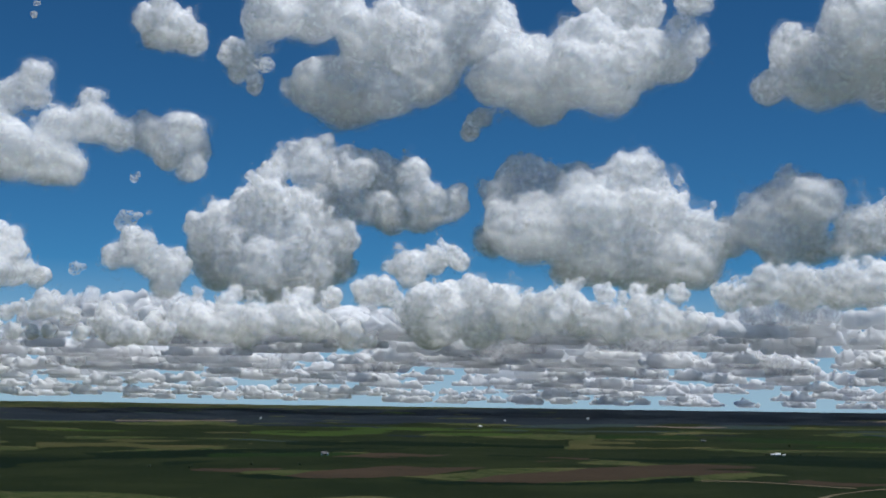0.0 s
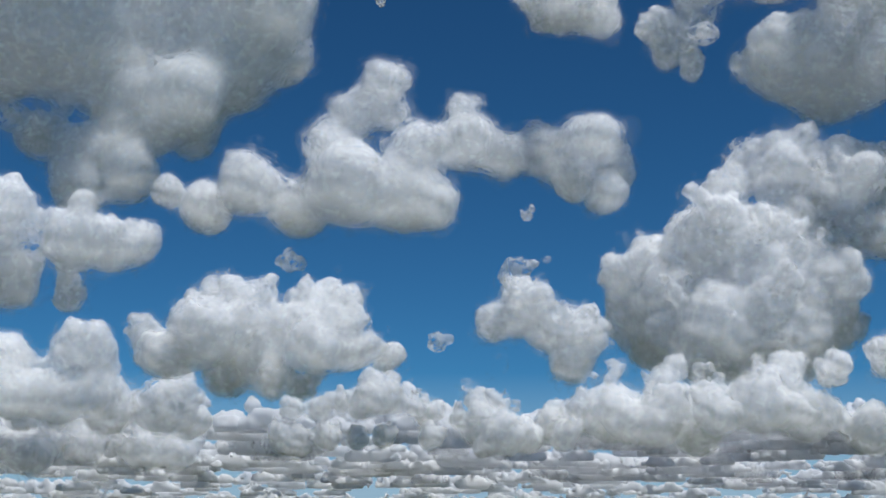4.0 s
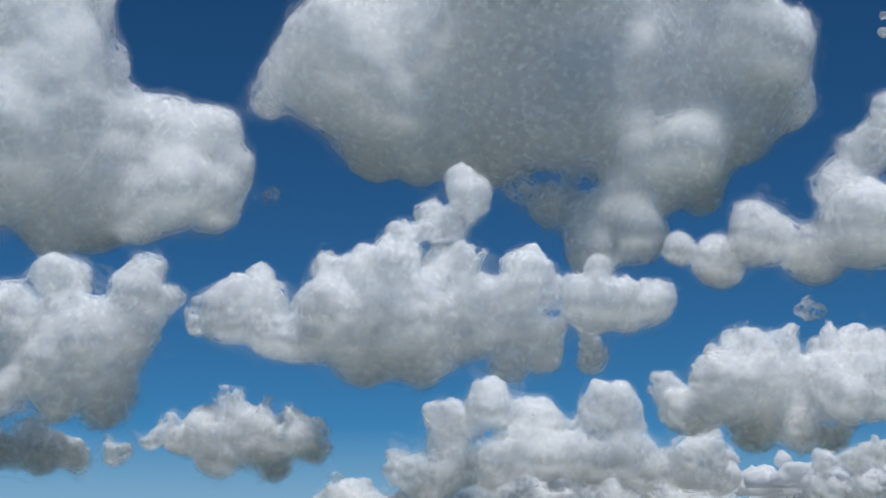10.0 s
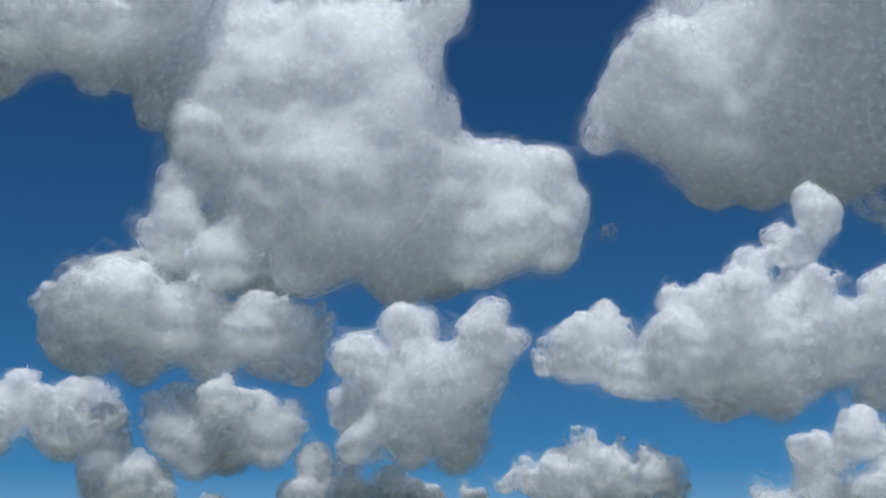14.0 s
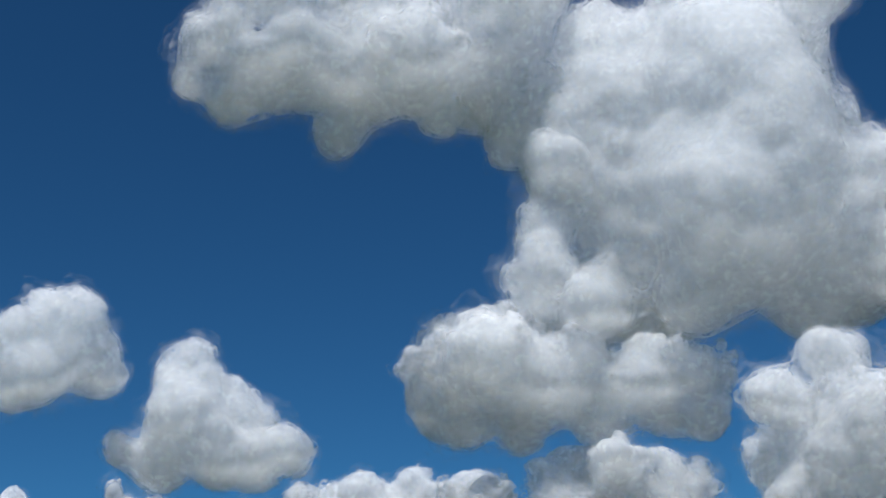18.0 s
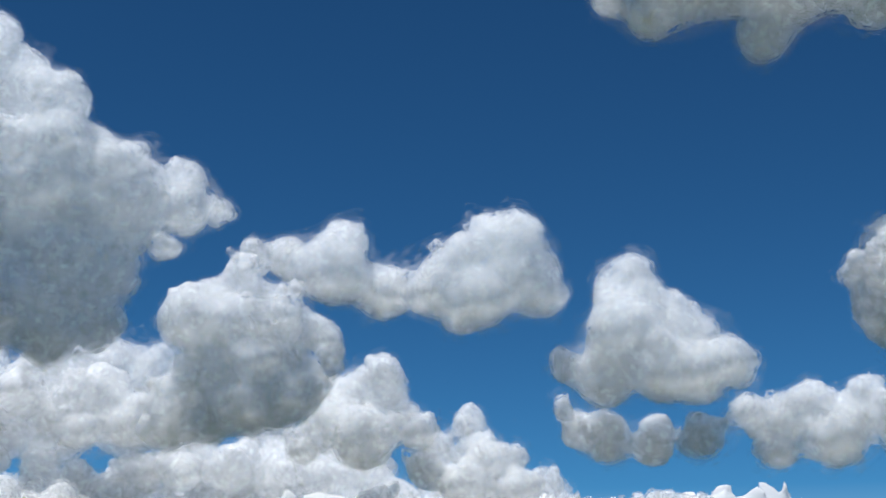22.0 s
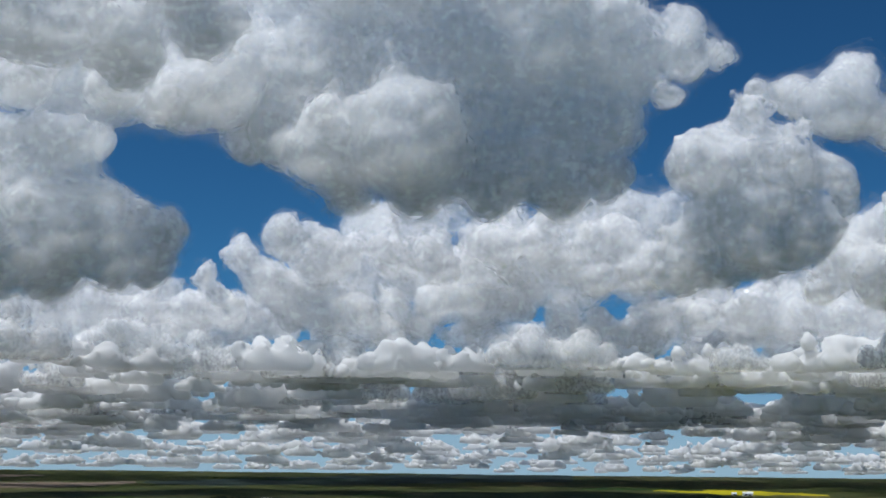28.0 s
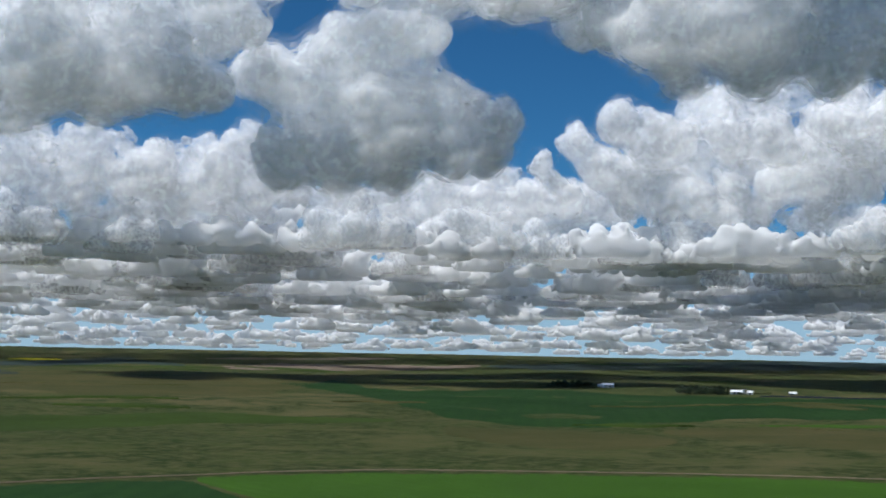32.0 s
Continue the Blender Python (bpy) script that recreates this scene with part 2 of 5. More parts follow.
TRACK = field_material("pale_dirt", (0.16, 0.13, 0.085), (0.11, 0.09, 0.06))
layers = [0.3]


def field(label, mat, centre, edge):
    """A field between two edges, given as (yaw, near, far) seen from centre; it lies on the land."""
    layers[0] += 0.015
    e = np.array(edge)
    yaw = np.arange(e[0, 0], e[-1, 0], 0.1)
    near, far = np.interp(yaw, e[:, 0], e[:, 1]), np.interp(yaw, e[:, 0], e[:, 2])
    n = np.array([noise.noise(Vector((q * 0.9, layers[0] * 30, 0.3))) + 0.6 * noise.noise(Vector((q * 3.1, layers[0] * 30, 7.3))) for q in yaw])
    near, far = near * (1 + 0.011 * n), np.maximum(far * (1 - 0.011 * n[::-1]), near * (1 + 0.011 * n) + 1)
    k = 10
    s = np.linspace(0, 1, k)
    r = near[:, None] + (far - near)[:, None] * s[None, :]
    a = np.radians(yaw)[:, None]
    x, y = centre[0] - r * np.sin(a), centre[1] + r * np.cos(a)
    z = land(x, y) + layers[0]
    for rim in (z[0], z[-1], z[:, 0], z[:, -1]):
        rim -= layers[0] + 0.3
    i, j = np.meshgrid(np.arange(len(yaw) - 1), np.arange(k - 1), indexing="ij")
    p = (i * k + j).ravel()
    ob = link_mesh("field", np.stack([x.ravel(), y.ravel(), z.ravel()], 1).tolist(), np.stack([p, p + 1, p + k + 1, p + k], 1)[:, ::-1].tolist(), mat)
    return tagged(ob, label, "field", kind="structure")


def track(label, wide, way):
    """A narrow dirt track along a line of turning points."""
    w = np.array(way, float)
    d = np.concatenate([[0], np.cumsum(np.hypot(*np.diff(w, axis=0).T))])
    q = np.arange(0, d[-1], 12.0)
    x, y = np.interp(q, d, w[:, 0]), np.interp(q, d, w[:, 1])
    for arr in (x, y):
        arr[1:-1] = (arr[:-2] + arr[1:-1] * 2 + arr[2:]) / 4
    tx, ty = np.gradient(x), np.gradient(y)
    t = np.hypot(tx, ty)
    nx, ny = -ty / t, tx / t
    rows = []
    for side in (-1, -0.4, 0.4, 1):
        wob = wide * 0.5 * side * (1 + 0.12 * np.sin(q / 31 + side))
        xx, yy_ = x + nx * wob, y + ny * wob
        rows.append(np.stack([xx, yy_, land(xx, yy_) + (0.95 if abs(side) < 0.5 else 0.4)], 1))
    v = np.stack(rows, 1).reshape(-1, 3)
    f = [[4 * i + j, 4 * i + j + 1, 4 * i + j + 5, 4 * i + j + 4] for i in range(len(q) - 1) for j in range(3)]
    return tagged(link_mesh("road", v.tolist(), f, TRACK), label, "road", kind="structure")


field("young crop field with cloud shade in its colour beside a farm track", CROP_BRIGHT, (-88, 39), [(105.56, 641, 782), (107.07, 633, 778), (112.89, 604, 760), (119.71, 578, 753), (126.68, 562, 741), (131.30, 565, 725), (133.12, 613, 715), (134.81, 685, 693)])
field("green crop field darkened with painted cloud shade corner below a farm track", CROP_DARK, (-88, 39), [(132.91, 555, 599), (133.59, 555, 625), (134.94, 553, 687), (139.15, 555, 678), (142.37, 559, 662), (143.62, 561, 654)])
field("green crop field darkened with painted cloud shade in a shallow valley", CROP_DARK, (-88, 39), [(105.41, 1567, 2104), (106.92, 1527, 2116), (109.45, 1454, 2056), (112.75, 1394, 2074), (116.14, 1330, 2068), (118.20, 1252, 2157), (119.58, 1260, 2291), (121.90, 1252, 2255), (124.22, 1360, 2175), (126.08, 1524, 2155), (127.71, 1795, 2207), (128.63, 1963, 2455), (129.79, 2083, 2555), (131.63, 2273, 2331)])
field("pale pinkish bare soil field on a far rise", SOIL_PALE, (-88, 39), [(123.03, 3457, 3505), (124.19, 3305, 3509), (125.59, 3201, 3478), (127.69, 3140, 3564), (129.78, 3010, 3494), (132.31, 2988, 3356), (133.68, 3050, 3124)])
field("distant ridge land with cloud shadow in its colour", SHADED_LAND, (-88, 39), [(105.35, 3883, 4845), (106.86, 3745, 4845), (112.70, 3597, 4405), (117.23, 3361, 4157), (120.70, 3271, 3743), (122.79, 3439, 3481)])
field("distant ridge land with cloud shadow in its colour", SHADED_LAND, (-88, 39), [(135.04, 3126, 3220), (136.39, 3170, 3374), (137.28, 3184, 3750), (138.38, 3150, 3676), (140.99, 3040, 3325), (143.53, 2969, 3341)])
field("dark patch in a shallow gully", SHADED_LAND, (-88, 39), [(141.51, 2476, 2516), (141.85, 2438, 2602), (142.27, 2422, 2664), (143.53, 2320, 2911)])
field("pale stubble field far off", SOIL_PALE, (-88, 39), [(126.52, 4044, 4136), (127.92, 3964, 4164), (131.16, 3794, 4016), (134.36, 3684, 3802)])
field("brown dry grass on a low rise", GRASS_DRY, (-88, 39), [(105.46, 1021, 1301), (106.97, 1009, 1319), (108.42, 997, 1361), (110.58, 1023, 1381), (113.91, 1111, 1309), (115.71, 1211, 1245)])
field("brown dry grass on a low rise", GRASS_DRY, (-88, 39), [(126.52, 2893, 3141), (128.85, 2509, 2956), (131.63, 1833, 2672), (135.73, 1637, 2772), (140.14, 1678, 2732), (143.54, 1818, 2645)])
field("narrow bright green strip of crop", CROP_BRIGHT, (-88, 39), [(105.44, 1365, 1411), (106.94, 1355, 1409), (109.47, 1357, 1385), (111.88, 1355, 1365)])
field("yellow flowering oilseed field", CANOLA, (-88, 39), [(95.27, 3116, 3184), (96.34, 3054, 3262), (97.87, 3010, 3300), (99.41, 3014, 3410), (101.19, 3162, 3332), (102.32, 3218, 3248)])
field("yellow flowering oilseed field far off", CANOLA, (-88, 39), [(139.91, 3453, 3561), (140.99, 3367, 3579), (142.06, 3399, 3489)])
field("dry sloping pasture with pale grass", GRASS_DRY, (-88, 39), [(115.05, 1043, 1101), (115.96, 983, 1181), (118.48, 937, 1196), (121.94, 989, 1216), (124.72, 1092, 1218)])
field("green pasture strip", CROP_DULL, (-88, 39), [(126.57, 1304, 1356), (130.05, 1204, 1368), (134.62, 1207, 1401), (139.07, 1095, 1293), (143.56, 1033, 1295)])
field("wide green pasture with cloud shade in its colour", PASTURE_SHADED, (5, -50), [(-20.43, 868, 3580), (-14.10, 826, 3530), (-7.41, 787, 3340), (-0.51, 763, 3195), (6.40, 749, 2993), (13.13, 753, 2913), (20.33, 755, 2929), (26.36, 769, 2667), (32.48, 799, 2619)])
field("brown ploughed field", SOIL, (5, -50), [(-1.54, 1721, 1767), (-0.04, 1583, 1753), (1.81, 1519, 1705), (3.66, 1420, 1601), (5.04, 1296, 1501), (6.86, 1198, 1426), (8.22, 1176, 1284), (10.25, 1204, 1232)])
field("brown ploughed field", SOIL, (5, -50), [(-6.15, 1567, 1613), (-4.20, 1427, 1707), (-1.89, 1296, 1509), (0.41, 1146, 1404), (2.72, 1098, 1292), (5.02, 1086, 1186), (6.39, 1094, 1118)])
field("brown ploughed field", SOIL, (5, -50), [(-13.12, 1383, 1413), (-12.35, 1273, 1473), (-10.79, 1198, 1547), (-7.41, 1114, 1389), (-5.13, 1086, 1252), (-2.83, 1064, 1182), (-0.98, 1070, 1080)])
field("brown ploughed field beside a road", SOIL, (5, -50), [(-19.19, 1138, 1497), (-17.69, 1106, 1419), (-16.25, 1092, 1268), (-15.18, 1092, 1220), (-13.88, 1126, 1150)])
field("green crop field darkened with painted cloud shade", CROP_SHADED, (5, -50), [(1.36, 1761, 1829), (3.21, 1725, 1867), (5.05, 1591, 1827), (7.56, 1442, 1679), (10.93, 1264, 1619), (15.32, 1266, 1585), (18.70, 1240, 1535)])
field("green crop field darkened with painted cloud shade", CROP_SHADED, (5, -50), [(-10.35, 1092, 1164), (-8.09, 1040, 1110), (-5.13, 1026, 1076), (-1.91, 1038, 1066), (1.79, 1028, 1096), (5.47, 1046, 1096), (7.07, 1054, 1152), (8.66, 1100, 1128)])
field("green crop field darkened with painted cloud shade", CROP_SHADED, (5, -50), [(-19.21, 1469, 2017), (-17.70, 1437, 1965), (-15.19, 1451, 1863), (-11.91, 1539, 1777), (-8.54, 1509, 1811), (-5.12, 1609, 1795), (-1.89, 1509, 1721)])
field("young crop field with cloud shade in its colour", YOUNG_CROP_SHADED, (5, -50), [(3.20, 1585, 1621), (5.50, 1483, 1629), (7.56, 1420, 1571), (9.60, 1499, 1543)])
field("young crop field with cloud shade in its colour", YOUNG_CROP_SHADED, (5, -50), [(-19.22, 2217, 2885), (-17.71, 2117, 2765), (-16.27, 2045, 2715), (-13.02, 1941, 2615), (-9.67, 2213, 2585), (-6.26, 2249, 2439)])
field("green pasture on the plain", CROP_DULL, (5, -50), [(-5.11, 2499, 2917), (-2.80, 2303, 2943), (1.84, 2293, 2933), (5.07, 2195, 2703), (7.82, 2335, 2637)])
field("dry pale grassland rise", GRASS_DRY, (5, -50), [(-11.69, 2001, 2233), (-9.67, 1873, 2385), (-7.40, 1879, 2255), (-5.11, 1875, 2197)])
field("dry pale grassland rise", GRASS_DRY, (5, -50), [(7.57, 1751, 1923), (10.28, 1633, 1933), (13.17, 1677, 2003), (16.20, 1643, 1807)])
field("dark distant land with haze in its colour", SHADED_LAND, (5, -50), [(-14.12, 2985, 3370), (-10.80, 2907, 3266), (-7.40, 2773, 3340), (-4.65, 2373, 3245), (-2.34, 2603, 3049)])
field("far hills with blue-grey haze in their colour", HAZED_LAND, (5, -50), [(-20.87, 3438, 4848), (-19.23, 3392, 4848), (-14.12, 3186, 4848), (-7.40, 3123, 4848), (-0.47, 3065, 4514), (6.47, 2871, 4274), (13.22, 2845, 4166), (18.79, 2885, 4070), (20.44, 2777, 3906), (26.48, 2613, 3789), (32.61, 2563, 3479)])
field("pale stubble strips far off", SOIL_PALE, (5, -50), [(8.29, 3033, 3095), (10.99, 2887, 3087), (13.21, 2913, 2971)])
field("pale stubble strips far off", SOIL_PALE, (5, -50), [(-11.69, 3033, 3080), (-9.22, 2981, 3167), (-7.86, 3027, 3073)])
field("far green crop field darkened with painted cloud shade", CROP_SHADED, (5, -50), [(-5.11, 1919, 2045), (-1.88, 1907, 1977), (1.83, 1869, 2069), (3.67, 1859, 2003), (6.43, 1871, 1983)])
track("pale dirt farm track along a field edge", 1.3, [(-478, -491), (-495, -488), (-535, -478), (-576, -463), (-632, -446), (-687, -407), (-747, -337), (-794, -259), (-838, -191), (-845, -171)])
track("pale gravel road", 5.0, [(208, 1036), (230, 1037), (251, 1033), (282, 1017), (302, 999), (322, 993)])
track("pale gravel road", 5.0, [(235, 837), (281, 926), (314, 968), (358, 1013)])

rng = np.random.default_rng(31)
# The first strip tone holds painted haze, the fifth painted shade.
STRIPS = [(HAZED_LAND, "dark far strip with haze in its colour"), (CROP_DARK, "dark green crop strip"), (SOIL_PALE, "pale stubble strip"), (CROP_DULL, "dull green pasture strip"), (SHADED_LAND, "dark strip of land with shade in its colour"), (GRASS_DRY, "strip of dry brown grass")]
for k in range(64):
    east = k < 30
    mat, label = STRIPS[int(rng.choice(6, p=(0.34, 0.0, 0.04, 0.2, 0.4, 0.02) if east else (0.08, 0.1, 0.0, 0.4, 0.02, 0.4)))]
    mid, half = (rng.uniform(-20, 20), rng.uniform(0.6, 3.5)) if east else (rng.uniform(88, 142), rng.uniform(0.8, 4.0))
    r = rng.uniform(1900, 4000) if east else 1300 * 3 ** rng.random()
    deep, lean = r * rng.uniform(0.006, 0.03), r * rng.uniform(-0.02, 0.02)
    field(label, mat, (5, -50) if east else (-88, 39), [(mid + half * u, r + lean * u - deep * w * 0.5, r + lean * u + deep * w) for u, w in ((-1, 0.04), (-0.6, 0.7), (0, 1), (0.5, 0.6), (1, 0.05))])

# ---------------------------------------------------------------- clouds
NV = 96


def billows():
    """A tileable block of rounded bumps, out of which the clouds' cauliflower relief is cut."""
    rng = np.random.default_rng(5)
    n, c = 4, NV // 4
    pts = rng.random((n, n, n, 3)).astype(np.float32)
    g = np.arange(NV)
    cell, part = g // c, (g % c) / c
    best = np.full((NV, NV, NV), 9.0, np.float32)
    for dx in (-1, 0, 1):
        for dy in (-1, 0, 1):
            for dz in (-1, 0, 1):
                p = pts[np.ix_((cell + dx) % n, (cell + dy) % n, (cell + dz) % n)]
                d = (p[..., 0] + dx - part[:, None, None]) ** 2 + (p[..., 1] + dy - part[None, :, None]) ** 2 + (p[..., 2] + dz - part[None, None, :]) ** 2
                np.minimum(best, d.astype(np.float32), out=best)
    out = 1.0 - np.sqrt(best)
    return (out - out.mean()) / out.std()


BUMPS = billows()


def relief(shape, seed, octaves=4, step=1):
    rng = np.random.default_rng(seed)
    total, weight = 0.0, 0.62
    for k in range(octaves):
        o = rng.integers(0, NV, 3)
        total = total + weight * BUMPS[np.ix_(*[(np.arange(s) * step + q) % NV for s, q in zip(shape, o)])]
        weight, step = weight * 0.5, step * 2
    return total


def skin(d, low, cell):
    """The surface where the field d is nought: vertices and four-sided faces."""
    inside = d < 0
    s = tuple(k - 1 for k in d.shape)
    corner = [(a, b, c) for a in (0, 1) for b in (0, 1) for c in (0, 1)]
    cut = lambda f, q: f[q[0]:q[0] + s[0], q[1]:q[1] + s[1], q[2]:q[2] + s[2]]
    count = sum(cut(inside, q).astype(np.uint8) for q in corner)
    idx = np.nonzero((count > 0) & (count < 8))
    if not len(idx[0]):
        return None, None
    ids = np.full(s, -1, np.int32)
    ids[idx] = np.arange(len(idx[0]))
    val = {q: cut(d, q)[idx] for q in corner}
    pos, hits = np.zeros((len(idx[0]), 3), np.float32), np.zeros(len(idx[0]), np.float32)
    for q in corner:
        for ax in range(3):
            if q[ax]:
                continue
            e = list(q)
            e[ax] = 1
            e = tuple(e)
            u, v = val[q], val[e]
            x = (u < 0) != (v < 0)
            t = np.where(x, u / np.where(x, u - v, 1), 0)
            for k in range(3):
                pos[:, k] += np.where(x, q[k] + (t if k == ax else 0), 0)
            hits += x
    pos = (pos / hits[:, None] + np.stack(idx, 1)) * cell + np.asarray(low, np.float32)
    faces = []
    for ax in range(3):
        b, c = (ax + 1) % 3, (ax + 2) % 3
        sl = [slice(1, -1)] * 3
        sl[ax] = slice(0, -1)
        f = list(sl)
        f[ax] = slice(1, None)
        p, q = inside[tuple(sl)], inside[tuple(f)]
        for mask, turn in ((p & ~q, False), (~p & q, True)):
            w = np.nonzero(mask)
            base = [w[k] + (0 if k == ax else 1) for k in range(3)]

            def at(db, dc):
                m = list(base)
                m[b], m[c] = m[b] - db, m[c] - dc
                return ids[tuple(m)]

            quad = np.stack([at(1, 1), at(0, 1), at(0, 0), at(1, 0)], 1)
            faces.append(quad[:, ::-1] if turn else quad)
    return pos, np.concatenate(faces)


def quad_mesh(name, pos, faces, mat):
    me = bpy.data.meshes.new(name)
    me.vertices.add(len(pos))
    me.vertices.foreach_set("co", np.ascontiguousarray(pos, np.float32).ravel())
    me.loops.add(len(faces) * 4)
    me.loops.foreach_set("vertex_index", np.ascontiguousarray(faces, np.int32).ravel())
    me.polygons.add(len(faces))
    me.polygons.foreach_set("loop_start", np.arange(0, len(faces) * 4, 4, dtype=np.int32))
    me.update(calc_edges=True)
    me.shade_smooth()
    me.materials.append(mat)
    return me


def cloud_field(lobes, cell, seed, rough=0.3):
    """Rounded heaps melted into one another, then cut by billows. Returns the field and its low corner."""
    rng = np.random.default_rng(seed * 7 + 3)
    lobes = np.asarray(lobes, np.float32)
    r = lobes[:, 2]
    depth = rng.uniform(-1.0, 1.0, len(lobes)) * np.maximum(r, 0.8 * np.median(r))
    pad = 0.45 * r.max()
    c3 = np.stack([lobes[:, 0], depth, lobes[:, 1]], 1)
    low, high = (c3 - r[:, None]).min(0) - pad, (c3 + r[:, None]).max(0) + pad
    shape = [int(k) + 2 for k in np.ceil((high - low) / cell)]
    axes = [low[k] + cell * np.arange(shape[k], dtype=np.float32) for k in range(3)]
    d = np.full(shape, 0.6 * r.max(), np.float32)
    for c, q in zip(c3, r):
        reach = 1.75 * q
        lo = [max(0, int((c[k] - reach - low[k]) / cell)) for k in range(3)]
        hi = [min(shape[k], int((c[k] + reach - low[k]) / cell) + 2) for k in range(3)]
        x, y, z = (axes[k][lo[k]:hi[k]] for k in range(3))
        own = np.sqrt((x - c[0])[:, None, None] ** 2 + (y - c[1])[None, :, None] ** 2 + (z - c[2])[None, None, :] ** 2) - 0.93 * q
        box = d[lo[0]:hi[0], lo[1]:hi[1], lo[2]:hi[2]]
        k = 0.8 * q
        h = np.maximum(k - np.abs(box - own), 0)
        box[...] = np.minimum(box, own) - h * h / (4 * k)
    size = min(float(np.median(r)), 13 * cell)
    first = max(1, round(24 * cell / (1.7 * float(np.median(r)))))
    up = np.gradient(d, cell, axis=2)
    strength = 0.85 * rough * size * (0.22 + 0.85 * smooth(-0.75, 0.35, up)).astype(np.float32)
    octaves = 4 if first == 1 else 3
    d -= strength * relief(shape, seed, octaves - (rough < 0.22), first)
    return d, low, size


def seal(d, cell):
    """Keeps the field from touching the sides of its box."""
    for ax in range(3):
        sl = [slice(None)] * 3
        for e in (0, -1):
            sl[ax] = e
            d[tuple(sl)] = np.maximum(d[tuple(sl)], 0.01 * cell)
    return d



def pieces(pos, faces):
    """Splits a skin into its connected pieces, the largest first; crumbs fall away."""
    label = np.arange(len(pos))
    while True:
        low = label[faces].min(1)
        nxt = label.copy()
        for k in range(4):
            np.minimum.at(nxt, faces[:, k], low)
        nxt = nxt[nxt]
        nxt = nxt[nxt]
        if (nxt == label).all():
            break
        label = nxt
    name, count = np.unique(label, return_counts=True)
    out = []
    for k in np.argsort(-count)[:6]:
        if out and count[k] < max(60, 0.012 * len(pos)):
            break
        keep = label == name[k]
        order = np.cumsum(keep) - 1
        out.append((pos[keep], order[faces[keep[faces[:, 0]]]]))
    return out



def pooled(d, n):
    """The field on a grid n times coarser."""
    if n == 1:
        return d.copy()
    q = d[:d.shape[0] // n * n, :d.shape[1] // n * n, :d.shape[2] // n * n]
    return np.ascontiguousarray(q.reshape(q.shape[0] // n, n, q.shape[1] // n, n, q.shape[2] // n, n).mean((1, 3, 5)))


def cumulus(place, heading, seed, label, lobes, rough=0.33):
    """One cloud, from its heaps: offsets to the side and up from its middle, and radius, in metres.
    Layers of droplets lie inside one another, torn and thin at the rim, dense within."""
    near = math.hypot(place[0], place[1]) < 200
    step = math.dist(place, EYE[0 if near else 1]) / 2450 * (6.0 if near else 8.5)
    d, low, size = cloud_field(lobes, step, seed, rough)
    kind = VAPOUR[0 if step < 0.5 else 1 if step < 2.5 else 2 if step < 5.0 else 3]
    rim = min(1.0, 0.55 * float(np.median([q[2] for q in lobes])) / (4 * step))
    ob = None
    fray = relief(d.shape, seed + 50, 3, 2)
    body = 3 if "wisp" in label else BODY
    for n, (pos, faces) in enumerate(pieces(*skin(seal(d - LAYERS[body][0] * step * rim - (0.0 if body == BODY else 0.5 * step) * fray, step), low, step))):
        pos[:, 1] *= DEEP
        piece = new("cloud", quad_mesh("cloud", pos, faces, kind[body]))
        piece.matrix_world = pose(*place, 0, 0, heading)
        tagged(piece, label if n == 0 else "torn-off scrap of white cloud", "cloud", "cumulus clouds over the plain")
        ob = piece if n == 0 else ob
    for k, (depth, dense, tear, n) in enumerate(LAYERS):
        if k == body or body < BODY and k > 3:
            continue
        layer = pooled(d - depth * step * rim - (0.4 * step * rim * max(0.0, depth + 0.4)) * fray, n)
        if min(layer.shape) < 3:
            continue
        p, f = skin(seal(layer, step), low + 0.5 * step * (n - 1), step * n)
        if p is None or len(f) < 12:
            continue
        p[:, 1] *= DEEP
        name = "fringe" if depth > 0 else "core"
        sheet = new(name, quad_mesh(name, p, f, kind[k]))
        sheet.parent = ob
        tagged(sheet, "thin torn vapour at the cloud's edge" if depth > 0 else "denser droplets inside the cloud", kind="stuff")
    return ob


cumulus((-38.5, 96.6, 88.4), 21.7, 1, "long white fair-weather cloud with a raised finger", [(-14.4, -4.9, 2.2), (-11.0, -4.0, 2.6), (-7.1, -5.0, 2.4), (-3.2, -4.1, 3.3), (1.1, -4.3, 3.0), (3.3, -5.6, 1.7), (-4.6, -0.5, 2.2), (-3.1, 2.5, 1.8), (-0.7, 4.6, 1.8), (0.4, 5.7, 1.2), (-0.2, 2.7, 1.4), (2.2, -0.9, 2.0), (5.5, 0.1, 2.3), (5.5, 3.0, 1.2), (9.0, -0.6, 2.0), (12.5, -0.1, 2.2), (15.6, -0.2, 2.2), (17.4, -2.0, 1.8), (16.2, -4.3, 1.7), (14.3, -2.5, 1.8), (-17.0, -4.5, 1.3)], 0.16)
cumulus((-28.6, 100.0, 82.8), 15.9, 2, "thin torn wisp of white cloud", [(-0.2, -0.2, 0.6), (0.2, 0.2, 0.4)])
cumulus((-27.8, 96.8, 77.8), 16.0, 3, "thin torn wisp of white cloud", [(-0.7, -0.2, 1.0), (0.5, 0.2, 0.4), (1.4, 0.8, 0.5), (-1.4, -0.8, 0.6)])
cumulus((-44.1, 91.1, 78.2), 25.8, 4, "thin torn wisp of white cloud", [(-0.3, 0.2, 0.8), (0.3, -0.2, 0.5)])
cumulus((-31.4, 87.3, 71.3), 19.8, 5, "thin torn wisp of white cloud", [(0.0, 0.0, 0.6)])
